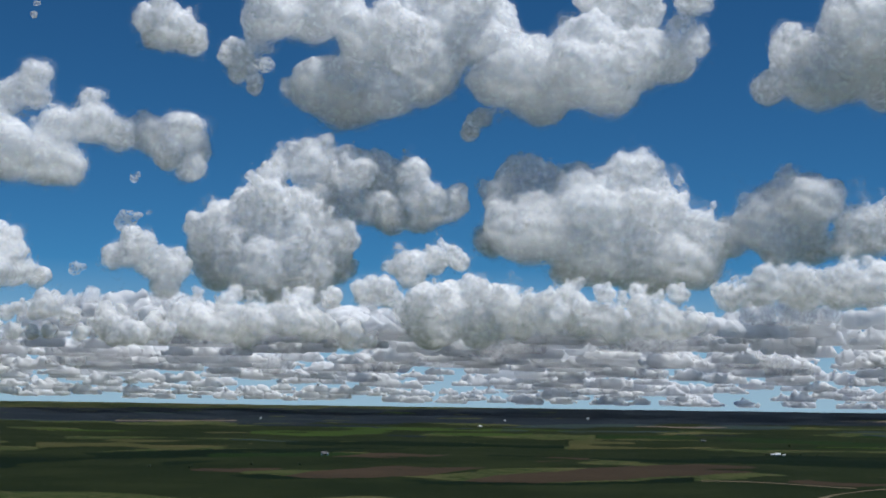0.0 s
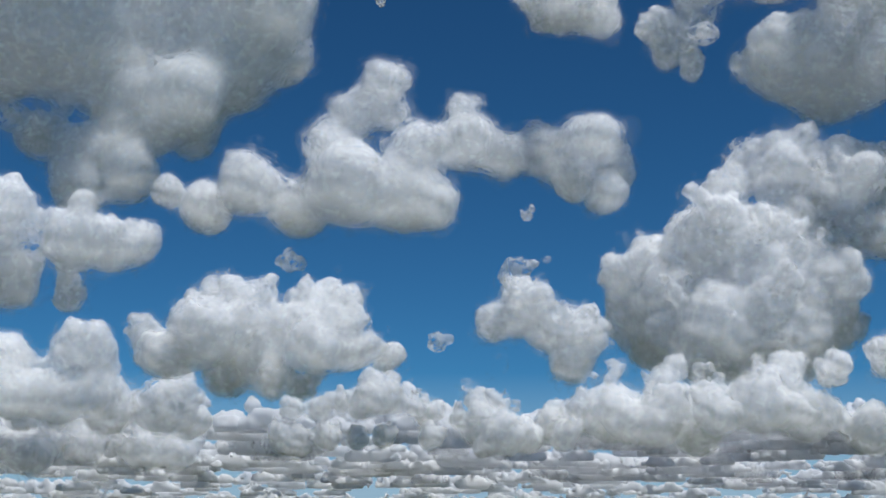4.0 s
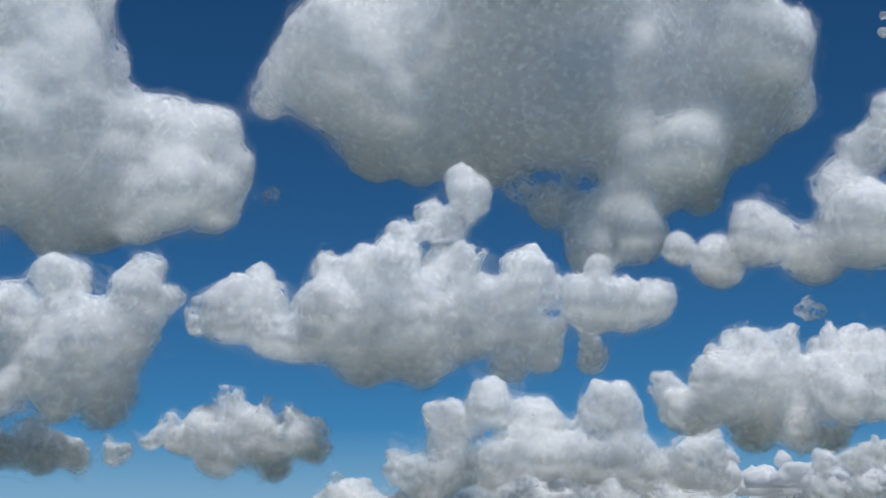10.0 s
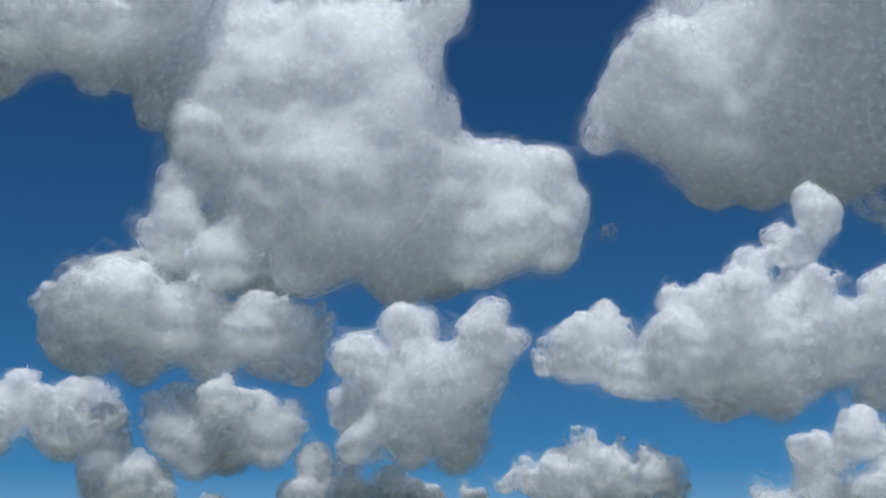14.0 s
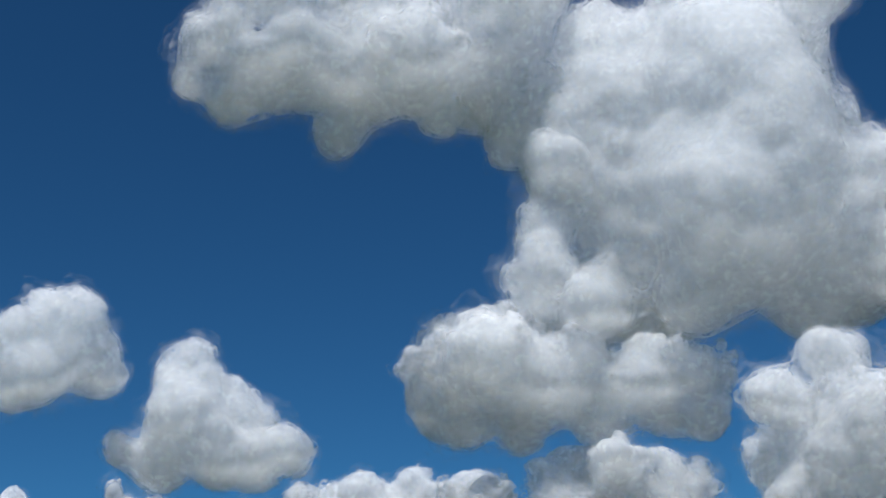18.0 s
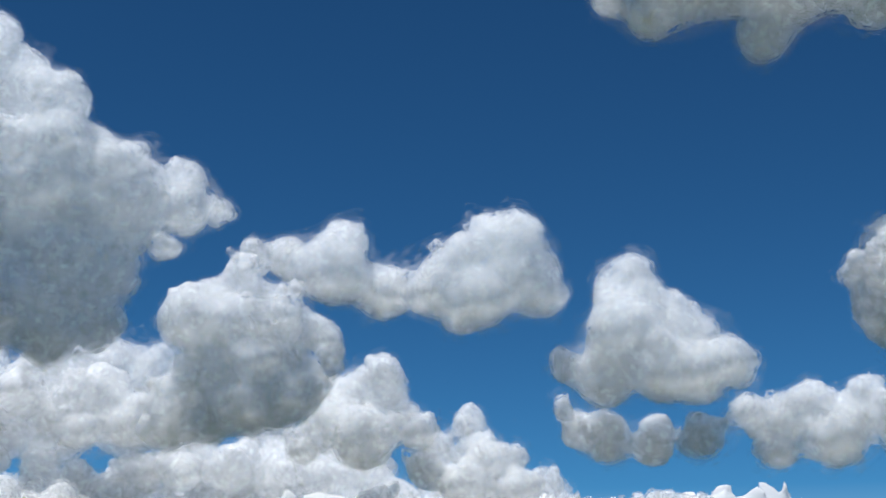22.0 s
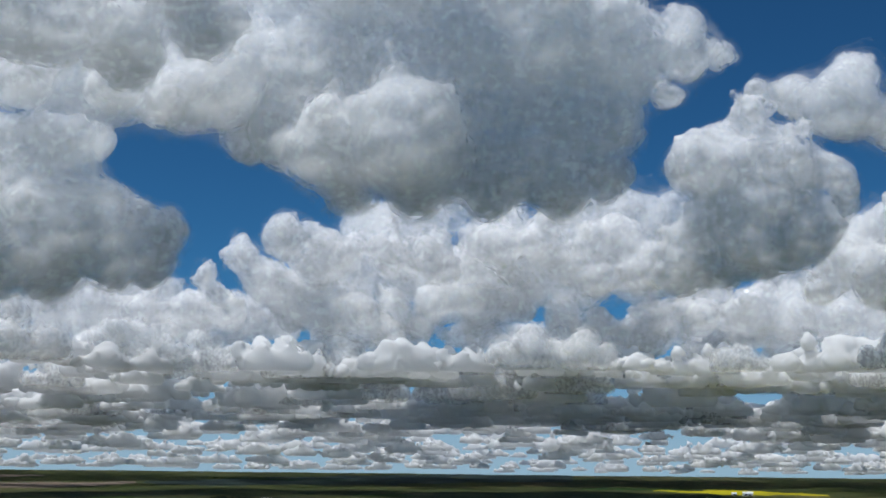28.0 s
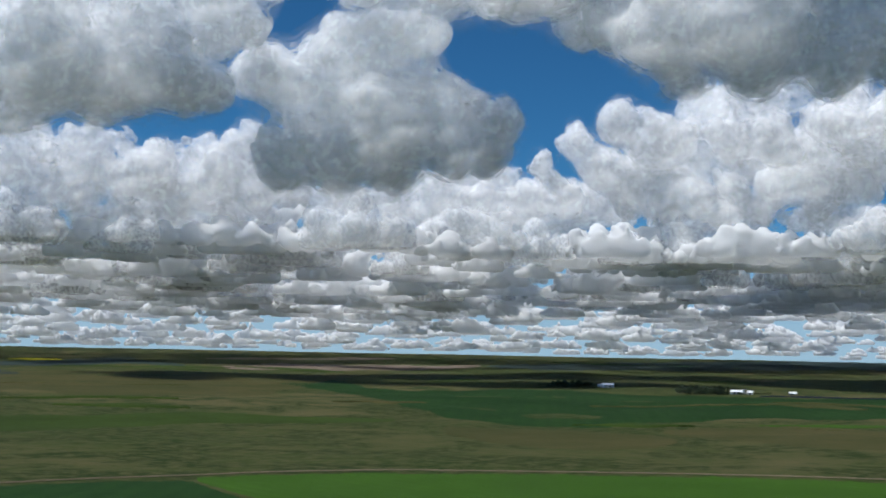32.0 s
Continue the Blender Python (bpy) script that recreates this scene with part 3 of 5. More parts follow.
cumulus((-24.8, 90.7, 71.9), 15.3, 6, "small white cumulus cloud with a flat grey base", [(-2.5, 1.4, 1.5), (-0.8, 2.0, 1.7), (0.8, 0.6, 1.7), (2.5, -0.2, 1.5), (-3.7, 0.6, 1.0), (1.7, -1.9, 1.3), (3.6, 0.2, 1.0)])
cumulus((-11.7, 99.9, 78.0), 6.7, 7, "heavy cumulus cloud with a dark grey underside", [(-9.1, -1.3, 2.1), (-7.1, 0.3, 1.7), (-4.6, -0.2, 2.9), (-2.1, 2.2, 2.5), (0.2, -0.4, 4.5), (3.4, 0.7, 3.6), (2.4, -4.2, 3.8), (-2.0, -5.3, 3.2), (-5.6, -4.4, 2.9), (-7.6, -5.5, 2.3), (-8.4, -3.4, 2.1), (-0.5, -7.3, 2.2), (-4.0, -6.8, 2.2), (2.3, -7.0, 2.0), (5.5, -4.3, 2.2), (6.4, -1.9, 1.6), (-0.8, 6.3, 1.7), (2.5, 7.0, 2.5), (4.8, 5.6, 2.4), (6.7, 5.1, 2.0), (8.0, 7.1, 1.7), (8.9, 2.1, 2.0)])
cumulus((1.1, 104.2, 82.0), 1.5, 8, "billowing white cumulus cloud with grey hollows", [(-5.2, 3.3, 1.8), (-1.9, 1.4, 2.9), (0.6, 2.1, 1.8), (-1.9, -2.4, 2.4), (2.6, -1.7, 2.4), (5.1, -1.4, 1.8), (1.3, -3.4, 1.4)])
cumulus((-12.1, 80.1, 65.7), 8.6, 9, "low white and grey cumulus bank above the horizon", [(-5.1, 0.1, 1.6), (-3.2, -0.4, 1.5), (0.3, 0.1, 1.5), (2.9, 0.4, 1.6), (5.0, 0.3, 1.1), (-1.9, 0.4, 1.1)], 0.24)
cumulus((-5.9, 90.2, 68.6), 3.7, 10, "small white cumulus cloud with a flat grey base", [(-0.4, 0.1, 0.8), (0.4, -0.1, 0.6)])
cumulus((-3.1, 88.8, 69.4), 3.5, 11, "small white cumulus cloud with a flat grey base", [(0.8, 0.4, 1.6), (2.6, -0.2, 1.3), (-2.5, -0.4, 0.8)])
cumulus((-4.0, 104.0, 98.0), 3.4, 12, "bright ragged cumulus cloud high over the plain", [(-5.4, -3.8, 3.2), (-1.5, -4.3, 3.8), (2.3, -4.9, 3.3), (6.2, -2.1, 3.9), (3.5, 1.1, 4.5), (-0.4, 2.3, 3.2), (8.7, 2.6, 4.5), (12.5, 4.7, 3.9), (-5.6, 4.8, 3.5), (-11.3, 3.9, 3.2), (-13.7, -0.1, 2.4), (-11.1, -2.0, 1.4), (13.9, 0.7, 2.9)])
cumulus((21.6, 103.4, 95.6), -6.0, 13, "bright ragged cumulus cloud high over the plain", [(-10.4, -0.2, 3.9), (-9.2, 3.1, 2.7), (-5.3, -0.9, 4.0), (-0.2, -1.0, 4.0), (3.0, -1.7, 3.1), (0.5, 3.6, 3.1), (5.6, 2.9, 3.8), (10.0, 2.8, 2.9), (12.2, 3.4, 1.7), (-12.3, -3.5, 1.8), (-2.7, 2.3, 3.2)])
cumulus((27.7, 102.6, 104.7), -8.3, 14, "bright ragged cumulus cloud high over the plain", [(-0.6, -0.3, 3.1), (5.1, -0.1, 2.4), (-5.1, 0.5, 2.4)])
cumulus((48.1, 98.2, 97.6), -16.1, 15, "bright ragged cumulus cloud high over the plain", [(-5.4, -0.3, 3.0), (-7.3, -3.4, 2.4), (-2.5, -3.7, 3.2), (1.2, -2.0, 3.7), (4.2, 0.4, 4.3), (2.4, 3.7, 3.7), (-5.4, 1.6, 2.1), (5.2, -3.4, 2.9), (7.1, 1.5, 3.7)])
cumulus((22.0, 102.5, 79.7), -6.2, 16, "broad heaped cumulus cloud with a dark flat base", [(-10.1, 3.2, 2.9), (-8.2, 5.1, 2.3), (-5.7, 1.9, 3.5), (-11.3, -1.9, 2.5), (-7.5, -2.5, 3.8), (-2.5, -1.3, 4.7), (3.1, -1.3, 5.0), (8.1, -1.3, 3.9), (4.4, 5.1, 2.4), (2.5, 2.5, 2.5), (10.6, -1.3, 2.1), (0.0, -5.1, 3.4), (6.2, -5.7, 3.9), (11.1, -5.7, 3.0), (-3.1, -5.7, 2.5), (6.2, 5.7, 1.3)])
cumulus((43.7, 96.4, 77.7), -14.7, 17, "broad heaped cumulus cloud with a dark flat base", [(-7.7, -0.8, 2.3), (-4.7, -0.2, 2.6), (-1.1, 2.2, 2.9), (1.8, 2.7, 2.8), (0.6, -0.9, 2.9), (4.6, -1.0, 2.5), (7.5, -0.4, 2.5), (-2.4, -2.7, 2.0)])
cumulus((40.8, 85.7, 70.2), -14.6, 18, "low white and grey cumulus bank above the horizon", [(-7.1, -0.7, 1.6), (-3.8, 0.2, 2.0), (0.0, 0.1, 2.1), (3.8, 0.1, 2.1), (6.9, 0.6, 2.3)], 0.24)
cumulus((25.2, 87.7, 69.6), -8.2, 19, "low white and grey cumulus bank above the horizon", [(-3.6, -0.0, 1.0), (-0.3, -0.0, 1.0), (3.6, 0.0, 1.0)], 0.24)
cumulus((3.7, 95.0, 73.1), 0.6, 20, "small white cumulus cloud with a flat grey base", [(-1.6, -0.8, 2.0), (0.7, 0.8, 1.7), (3.4, 0.4, 1.2), (-3.4, -0.2, 1.0)])
cumulus((8.0, 88.2, 67.3), -1.1, 21, "billowing white cumulus cloud with grey hollows", [(-5.1, 0.5, 2.2), (-1.7, 1.1, 2.4), (1.7, 1.7, 2.0), (3.9, 1.2, 1.9), (-3.9, -1.8, 2.0), (1.1, -1.1, 2.3), (5.1, -0.8, 1.6)])
cumulus((23.1, 87.1, 67.7), -7.4, 22, "billowing white cumulus cloud with grey hollows", [(-7.3, -0.3, 2.1), (-3.9, -0.3, 2.1), (-0.6, -1.1, 2.0), (2.8, -0.8, 2.0), (5.5, -1.4, 1.6), (-5.6, 1.4, 1.4), (7.2, -1.1, 1.0)])
cumulus((-10.8, 87.3, 65.7), 6.7, 23, "billowing white cumulus cloud with grey hollows", [(-8.6, 0.5, 2.0), (-5.3, 1.2, 1.8), (-1.4, 1.2, 1.9), (1.9, 1.3, 2.1), (3.6, 0.2, 1.5), (-3.6, -0.5, 1.7), (7.0, -0.8, 1.5), (8.7, -1.1, 0.9)])
cumulus((-27.0, 84.4, 66.1), 13.5, 24, "small white cumulus cloud with a flat grey base", [(0.0, -0.7, 1.6), (1.4, -1.2, 1.2), (-4.0, 0.3, 0.9), (-0.9, 1.2, 0.8), (4.1, -0.6, 1.3)])
cumulus((-41.8, 82.8, 71.2), 26.8, 25, "heaped white cumulus cloud with cauliflower tops", [(-7.6, 0.1, 1.5), (-6.5, -1.0, 1.8), (-3.9, 0.2, 2.3), (-2.5, 2.1, 2.3), (-1.0, 1.8, 1.9), (-0.2, -0.5, 2.3), (3.2, 2.3, 1.7), (4.7, 2.9, 1.3), (3.2, -0.0, 2.3), (5.9, -0.2, 1.6), (7.8, -0.9, 1.0), (-2.7, -2.0, 1.6), (0.2, -2.4, 1.4), (2.5, -2.7, 1.1)])
cumulus((-30.1, 75.2, 66.5), 21.8, 26, "small white cumulus cloud with a flat grey base", [(-0.9, 0.2, 1.3), (0.1, 0.3, 1.0), (1.6, -0.3, 0.7), (-1.6, -0.3, 0.8)])
cumulus((-33.9, 73.6, 66.1), 24.8, 27, "small white cumulus cloud with a flat grey base", [(-1.3, -0.1, 0.7), (0.2, -0.2, 0.7), (1.3, 0.2, 0.6)])
cumulus((-33.0, 74.0, 64.2), 24.0, 28, "small white cumulus cloud with a flat grey base", [(-2.9, 0.2, 1.0), (-1.9, -0.3, 0.7), (-0.3, 0.1, 0.8), (1.3, -0.0, 0.7), (2.9, 0.2, 0.7)])
cumulus((-25.2, 77.0, 65.3), 18.1, 29, "small white cumulus cloud with a flat grey base", [(1.2, 1.3, 0.6), (1.5, -0.8, 1.2), (2.8, -0.8, 1.1), (2.3, 0.8, 0.3), (-1.2, 0.5, 0.5), (-2.8, -1.0, 0.8), (0.3, -1.3, 0.8)])
cumulus((-20.4, 78.4, 64.6), 14.6, 30, "small white cumulus cloud with a flat grey base", [(0.3, 0.4, 0.9), (-0.2, -0.4, 0.7)])
cumulus((-266.6, 362.5, 100.1), 36.3, 31, "crowded group of small white and grey cumulus", [(-31.9, 9.2, 8.2), (-22.9, 12.1, 8.7), (-8.4, 7.7, 8.2), (-1.1, 5.9, 4.8), (17.1, 11.6, 7.9), (9.9, 7.9, 4.6), (21.0, 2.5, 8.3), (-38.9, 5.4, 5.0), (-33.1, -5.3, 9.9), (-20.5, -7.0, 8.1), (-2.6, -3.2, 9.1), (10.1, -4.9, 8.2), (26.6, -6.6, 9.2), (43.0, -6.4, 9.5), (52.3, -9.9, 6.0), (-50.9, -7.3, 5.0), (-43.5, -12.6, 7.2)])
cumulus((-347.2, 439.3, 84.5), 38.3, 32, "crowded group of small white and grey cumulus", [(-64.6, 2.7, 9.9), (-51.4, -1.5, 9.9), (-38.4, -1.4, 8.9), (-27.5, -1.3, 8.9), (-5.6, 3.3, 10.1), (5.5, 1.2, 9.0), (23.4, -0.9, 10.1), (43.7, 3.7, 9.1), (64.2, 1.7, 10.2), (78.0, -0.5, 8.0), (-75.0, -3.9, 5.5)])
cumulus((-363.7, 477.2, 267.2), 37.3, 33, "huge grey-bellied cumulus cloud with bright edges", [(-121.1, 9.6, 9.9), (-113.5, 20.5, 11.8), (-94.8, 11.8, 20.9), (-82.0, 28.1, 23.6), (-60.7, 2.8, 29.8), (-45.2, 35.5, 31.4), (-21.9, 1.9, 32.2), (-8.5, 42.8, 34.0), (16.7, 1.0, 32.1), (38.0, 33.2, 33.7), (54.7, -5.3, 28.1), (75.8, 15.8, 32.1), (101.0, 12.5, 24.3), (114.4, 25.7, 15.9), (118.1, 1.3, 12.7), (92.3, -11.5, 19.0), (66.3, -32.1, 17.7), (78.6, -37.6, 11.3), (51.0, -39.7, 17.7), (30.6, -54.9, 16.3), (10.8, -41.5, 12.7), (-1.8, -40.0, 8.1), (27.7, -70.4, 13.7), (47.7, -65.5, 12.5), (-73.5, -15.9, 12.9), (-50.2, -21.8, 12.8), (-61.2, 69.8, 31.8), (18.2, 73.1, 36.9), (82.8, 59.8, 26.1)], 0.21)
cumulus((-335.8, 375.8, 168.5), 41.8, 34, "cumulus cloud with bright tufts and a dark rounded base", [(-73.3, -18.8, 9.0), (-63.3, -10.3, 8.0), (-61.4, -1.8, 3.8), (-56.6, -23.0, 10.4), (-44.1, -25.1, 12.1), (-34.1, -3.9, 8.0), (-31.8, -16.6, 12.1), (-21.6, 4.8, 7.0), (-8.0, 12.4, 5.9), (-15.2, -3.8, 12.2), (-6.7, -20.8, 16.6), (-23.3, -29.2, 12.9), (-0.4, -31.3, 12.0), (10.0, 0.6, 12.2), (7.9, 22.3, 10.2), (14.4, 34.4, 10.2), (16.2, -16.5, 14.2), (30.8, -16.5, 12.1), (37.3, -3.7, 9.5), (41.7, 5.0, 4.6), (43.3, -24.9, 12.1), (60.2, -14.3, 12.2), (74.9, -14.3, 9.0), (85.5, -12.1, 6.9), (62.0, -29.1, 7.9), (30.7, -33.3, 7.9), (-84.7, -20.9, 3.8), (-37.5, 9.1, 3.4)])
cumulus((-515.2, 307.5, 264.0), 59.2, 35, "massive grey cumulus cloud with a frayed bright rim", [(-10.3, 49.7, 28.6), (18.2, 51.1, 26.2), (36.5, 57.6, 13.7), (-48.2, 36.8, 33.4), (-21.9, 10.6, 33.3), (8.7, 11.9, 30.9), (31.8, 15.5, 20.7), (50.1, -11.0, 16.7), (70.8, -15.6, 16.8), (89.1, -12.3, 11.9), (96.7, -30.9, 9.8), (115.0, -34.4, 5.2), (88.8, -44.5, 13.3), (65.6, -45.1, 19.9), (35.0, -35.5, 29.2), (-0.5, -31.3, 31.6), (-37.9, -29.9, 32.6), (-69.1, -43.8, 21.1), (-56.5, -53.7, 16.8), (-19.7, -54.0, 17.0), (20.1, -55.5, 14.6), (55.4, -54.6, 12.2), (-64.0, 0.9, 20.2), (-86.4, 45.9, 20.5), (-114.2, 52.8, 21.7)], 0.21)
cumulus((-571.6, 180.0, 283.3), 73.7, 36, "massive grey cumulus cloud with a frayed bright rim", [(-75.6, 32.4, 8.7), (-62.3, 47.4, 15.6), (-59.6, 20.8, 9.7), (-46.1, 29.4, 13.2), (-27.9, 39.2, 20.2), (-5.1, 28.7, 20.1), (17.6, 23.2, 20.1), (-14.5, 8.9, 10.4), (27.1, 3.2, 7.2), (47.6, 27.8, 17.2), (50.6, -4.7, 7.9), (71.8, 9.7, 20.5), (64.1, -43.2, 12.8), (62.8, -66.2, 14.8), (74.5, -19.7, 17.5), (-37.1, 70.5, 18.7), (9.5, 67.2, 23.4), (56.2, 61.2, 25.8)], 0.21)
cumulus((-547.3, 245.7, 183.9), 65.8, 37, "grey cloud bank in long flat layers", [(-56.2, 8.3, 9.2), (-42.9, 16.3, 10.3), (-29.8, 21.1, 9.3), (-21.2, 19.4, 8.2), (-48.0, -5.3, 15.3), (-30.6, 2.4, 16.6), (-11.8, -3.1, 17.3), (9.3, -2.2, 16.4), (28.1, -3.3, 14.3), (44.6, -4.3, 11.1), (55.1, -2.8, 7.5), (35.5, -14.4, 10.0), (49.3, -20.5, 8.7), (10.4, -17.2, 10.0), (-18.9, -16.6, 10.9), (-40.0, -16.5, 9.1)], 0.24)
cumulus((-461.9, 313.0, 148.1), 55.9, 38, "upright white cumulus cloud with a shaded face", [(-13.0, 25.0, 7.6), (-3.7, 20.4, 8.7), (19.3, 22.9, 11.2), (31.0, 20.6, 7.0), (-31.0, 10.8, 9.9), (-19.5, 6.2, 12.2), (-1.2, 4.0, 14.4), (17.1, 6.5, 13.4), (-25.9, -9.9, 13.2), (-5.5, -12.1, 15.4), (12.6, -14.3, 12.1), (-30.1, -22.4, 8.6), (-7.6, -24.6, 8.6), (10.5, -24.6, 8.6)], 0.24)
cumulus((-540.3, 261.0, 136.3), 64.2, 39, "small white cumulus cloud with a flat grey base", [(-14.6, 11.1, 9.1), (-2.9, 11.4, 11.5), (-20.9, -1.1, 12.6), (0.1, -3.0, 15.1), (21.3, -0.1, 10.4), (19.1, -6.2, 10.3), (-11.1, -11.5, 9.0)])
cumulus((-383.6, 326.8, 106.0), 49.6, 40, "small white cumulus cloud with a flat grey base", [(-11.2, 2.1, 8.8), (-0.9, 6.1, 8.1), (11.3, 1.9, 9.7), (21.4, 1.8, 7.7), (29.4, -3.3, 5.7), (-5.1, -4.0, 9.7), (15.1, -6.1, 7.7), (-29.6, 0.3, 5.3), (-19.4, 0.2, 5.3)])
cumulus((-506.3, 321.9, 114.3), 57.6, 41, "crowded group of small white and grey cumulus", [(-31.4, 7.6, 9.2), (-33.3, -4.3, 10.3), (-14.3, -4.2, 10.3), (4.9, -6.6, 10.4), (19.4, -7.7, 6.8), (33.9, -6.5, 5.8)])
cumulus((-552.5, 233.9, 120.2), 67.1, 42, "crowded group of small white and grey cumulus", [(-22.9, 14.0, 10.1), (-15.9, 9.6, 8.9), (-17.0, -6.7, 11.2), (-3.6, -6.5, 10.1), (5.8, -11.0, 7.7), (23.1, -14.2, 5.4)])
cumulus((-2563.1, -27.5, 697.9), 91.5, 43, "white saddle-shaped cumulus cloud with two horns", [(-267.9, 47.0, 26.9), (-196.6, 48.1, 44.5), (-134.1, 16.9, 60.0), (-94.7, 76.8, 45.9), (-102.8, -4.1, 49.6), (-20.4, -13.6, 54.9), (62.5, -33.9, 49.8), (114.0, 31.3, 45.0), (177.1, 75.9, 50.6), (230.1, 76.7, 44.4), (218.9, 0.3, 60.8), (155.9, -54.1, 49.9), (271.1, -31.4, 43.9), (114.5, -75.8, 34.1), (72.0, 63.2, 12.6)], 0.16)
cumulus((-2558.3, 434.5, 592.7), 80.9, 44, "triangular white cumulus cloud with a grey base", [(-33.0, 105.6, 37.9), (-65.5, 74.2, 39.9), (-3.4, 50.7, 50.2), (36.1, -3.7, 64.3), (-47.1, -11.8, 70.7), (-89.9, -63.2, 60.0), (87.6, -5.3, 47.6), (126.2, -58.8, 49.4), (155.7, -80.4, 28.7), (22.8, -81.9, 59.7), (-151.9, -50.9, 34.2), (-161.9, -29.6, 23.9), (-80.6, -99.9, 39.1), (83.2, -104.3, 38.9)], 0.16)
cumulus((-2684.2, 470.1, 444.9), 80.6, 45, "low white and grey cumulus bank above the horizon", [(-166.5, 1.6, 40.9), (-102.4, -21.5, 46.1), (-17.1, -29.0, 46.0), (68.2, -25.8, 45.9), (-187.5, 34.6, 24.9), (155.6, 25.4, 35.3), (185.5, -7.4, 29.8)], 0.24)
cumulus((-2631.6, 853.2, 439.2), 72.2, 46, "low white and grey cumulus bank above the horizon", [(-156.9, 12.7, 46.4), (-91.3, 41.9, 46.3), (-29.9, 17.4, 45.9), (3.7, 47.9, 35.2), (41.6, 3.4, 45.6), (104.8, 21.5, 45.4), (144.4, 9.1, 34.7), (78.9, -40.5, 50.5), (-65.1, -34.3, 51.1), (-170.8, -40.4, 40.8), (159.6, -44.0, 39.7)], 0.24)
cumulus((-2505.5, -787.0, 869.8), 108.8, 547, "towering brilliant white cumulus cloud, dark below", [(81.2, 191.1, 77.1), (136.9, 159.2, 39.7), (-5.9, 185.9, 87.7), (-123.9, 167.5, 97.9), (-261.1, 148.1, 107.8), (-408.3, 162.3, 96.4), (117.2, 54.1, 92.8), (227.0, 36.7, 60.3), (282.0, 51.0, 46.2), (359.9, 20.2, 49.6), (438.1, 0.8, 26.5), (371.1, -36.7, 32.9), (282.7, -29.3, 63.4), (195.3, -44.6, 87.0), (65.5, -39.2, 113.4), (-95.7, -1.8, 128.9), (-273.6, -10.4, 127.6), (-415.8, -39.2, 105.2), (327.2, -106.7, 39.2), (240.2, -143.9, 62.7), (133.0, -170.2, 85.8), (-4.2, -197.3, 106.2), (-160.4, -203.0, 115.8), (-313.8, -208.7, 78.2), (-406.6, -180.0, 52.0), (-136.0, -288.2, 54.4), (-1.2, -289.4, 54.8), (135.2, -274.2, 55.3), (-269.0, -281.9, 43.6), (220.0, -244.1, 45.0), (-161.5, 293.2, 109.7), (-352.8, 280.7, 97.6), (2.4, 268.5, 55.2)], 0.24)
cumulus((-2370.5, -1437.6, 825.1), 122.8, 548, "towering brilliant white cumulus cloud, dark below", [(-239.6, 34.2, 97.1), (-110.7, 32.4, 98.1), (21.2, 19.0, 87.7), (134.4, -31.3, 88.2), (57.4, -53.9, 51.7), (192.8, -97.3, 54.3), (-202.0, 129.3, 111.3), (-38.8, 131.2, 101.4), (106.9, 107.6, 102.4), (250.3, -128.6, 34.0)], 0.24)
cumulus((-2330.7, -265.4, 517.2), 97.7, 49, "heaped white cumulus cloud with cauliflower tops", [(-8.4, 121.6, 36.2), (19.8, 91.8, 40.9), (-46.8, 73.0, 36.1), (-113.3, 44.5, 45.5), (-37.6, 24.4, 64.2), (47.5, 33.4, 54.8), (113.3, 32.8, 37.8), (131.3, -5.8, 31.0), (-94.3, -61.5, 54.4), (-0.6, -71.6, 73.0), (74.2, -62.6, 54.3), (-56.9, -118.4, 35.4), (-131.7, -118.1, 44.9)])
cumulus((-3119.4, -122.4, 534.8), 93.0, 50, "heaped white cumulus cloud with cauliflower tops", [(14.0, 62.7, 53.6), (63.4, 61.7, 49.8), (85.9, -1.6, 53.2), (-49.4, 0.9, 66.0), (-98.8, 14.4, 41.2), (10.6, -62.6, 71.7), (120.8, -52.0, 40.7), (-125.0, -60.5, 47.3)])
cumulus((-3181.7, 152.0, 449.5), 87.9, 51, "heaped white cumulus cloud with cauliflower tops", [(-48.4, 76.6, 32.6), (-93.4, 27.5, 47.5), (-8.5, 12.7, 57.1), (50.6, -13.8, 40.7), (-120.3, -34.4, 47.4), (-36.1, -61.2, 59.4), (59.5, -75.5, 46.6), (113.7, -64.4, 24.5)])
cumulus((-3257.2, -1110.7, 582.4), 109.9, 52, "heavy cumulus cloud with a dark grey underside", [(-427.5, 42.8, 57.9), (-308.2, 18.9, 58.2), (-175.1, 9.0, 58.6), (-54.0, -1.5, 58.8), (-372.0, -10.1, 51.2), (80.2, 44.0, 59.4), (190.2, 47.3, 59.8), (288.3, 7.9, 59.9), (385.6, 53.1, 74.3), (442.9, -16.2, 67.2), (331.1, -47.1, 45.9), (137.0, -24.2, 38.6)])
cumulus((-3445.3, -1196.6, 489.7), 110.2, 53, "low white and grey cumulus bank above the horizon", [(-162.0, -10.7, 54.4), (-64.2, 5.9, 54.8), (34.9, 22.6, 57.9), (120.5, 39.2, 58.2), (165.2, -3.7, 37.8), (-90.5, -37.9, 40.1), (51.2, -35.0, 40.4)], 0.24)
cumulus((-3252.8, -1499.7, 500.8), 115.9, 54, "low white and grey cumulus bank above the horizon", [(-108.7, 30.8, 52.6), (-28.1, 19.9, 59.8), (54.2, -5.0, 53.0), (109.3, -17.2, 32.3), (-64.6, -37.0, 52.4)], 0.24)
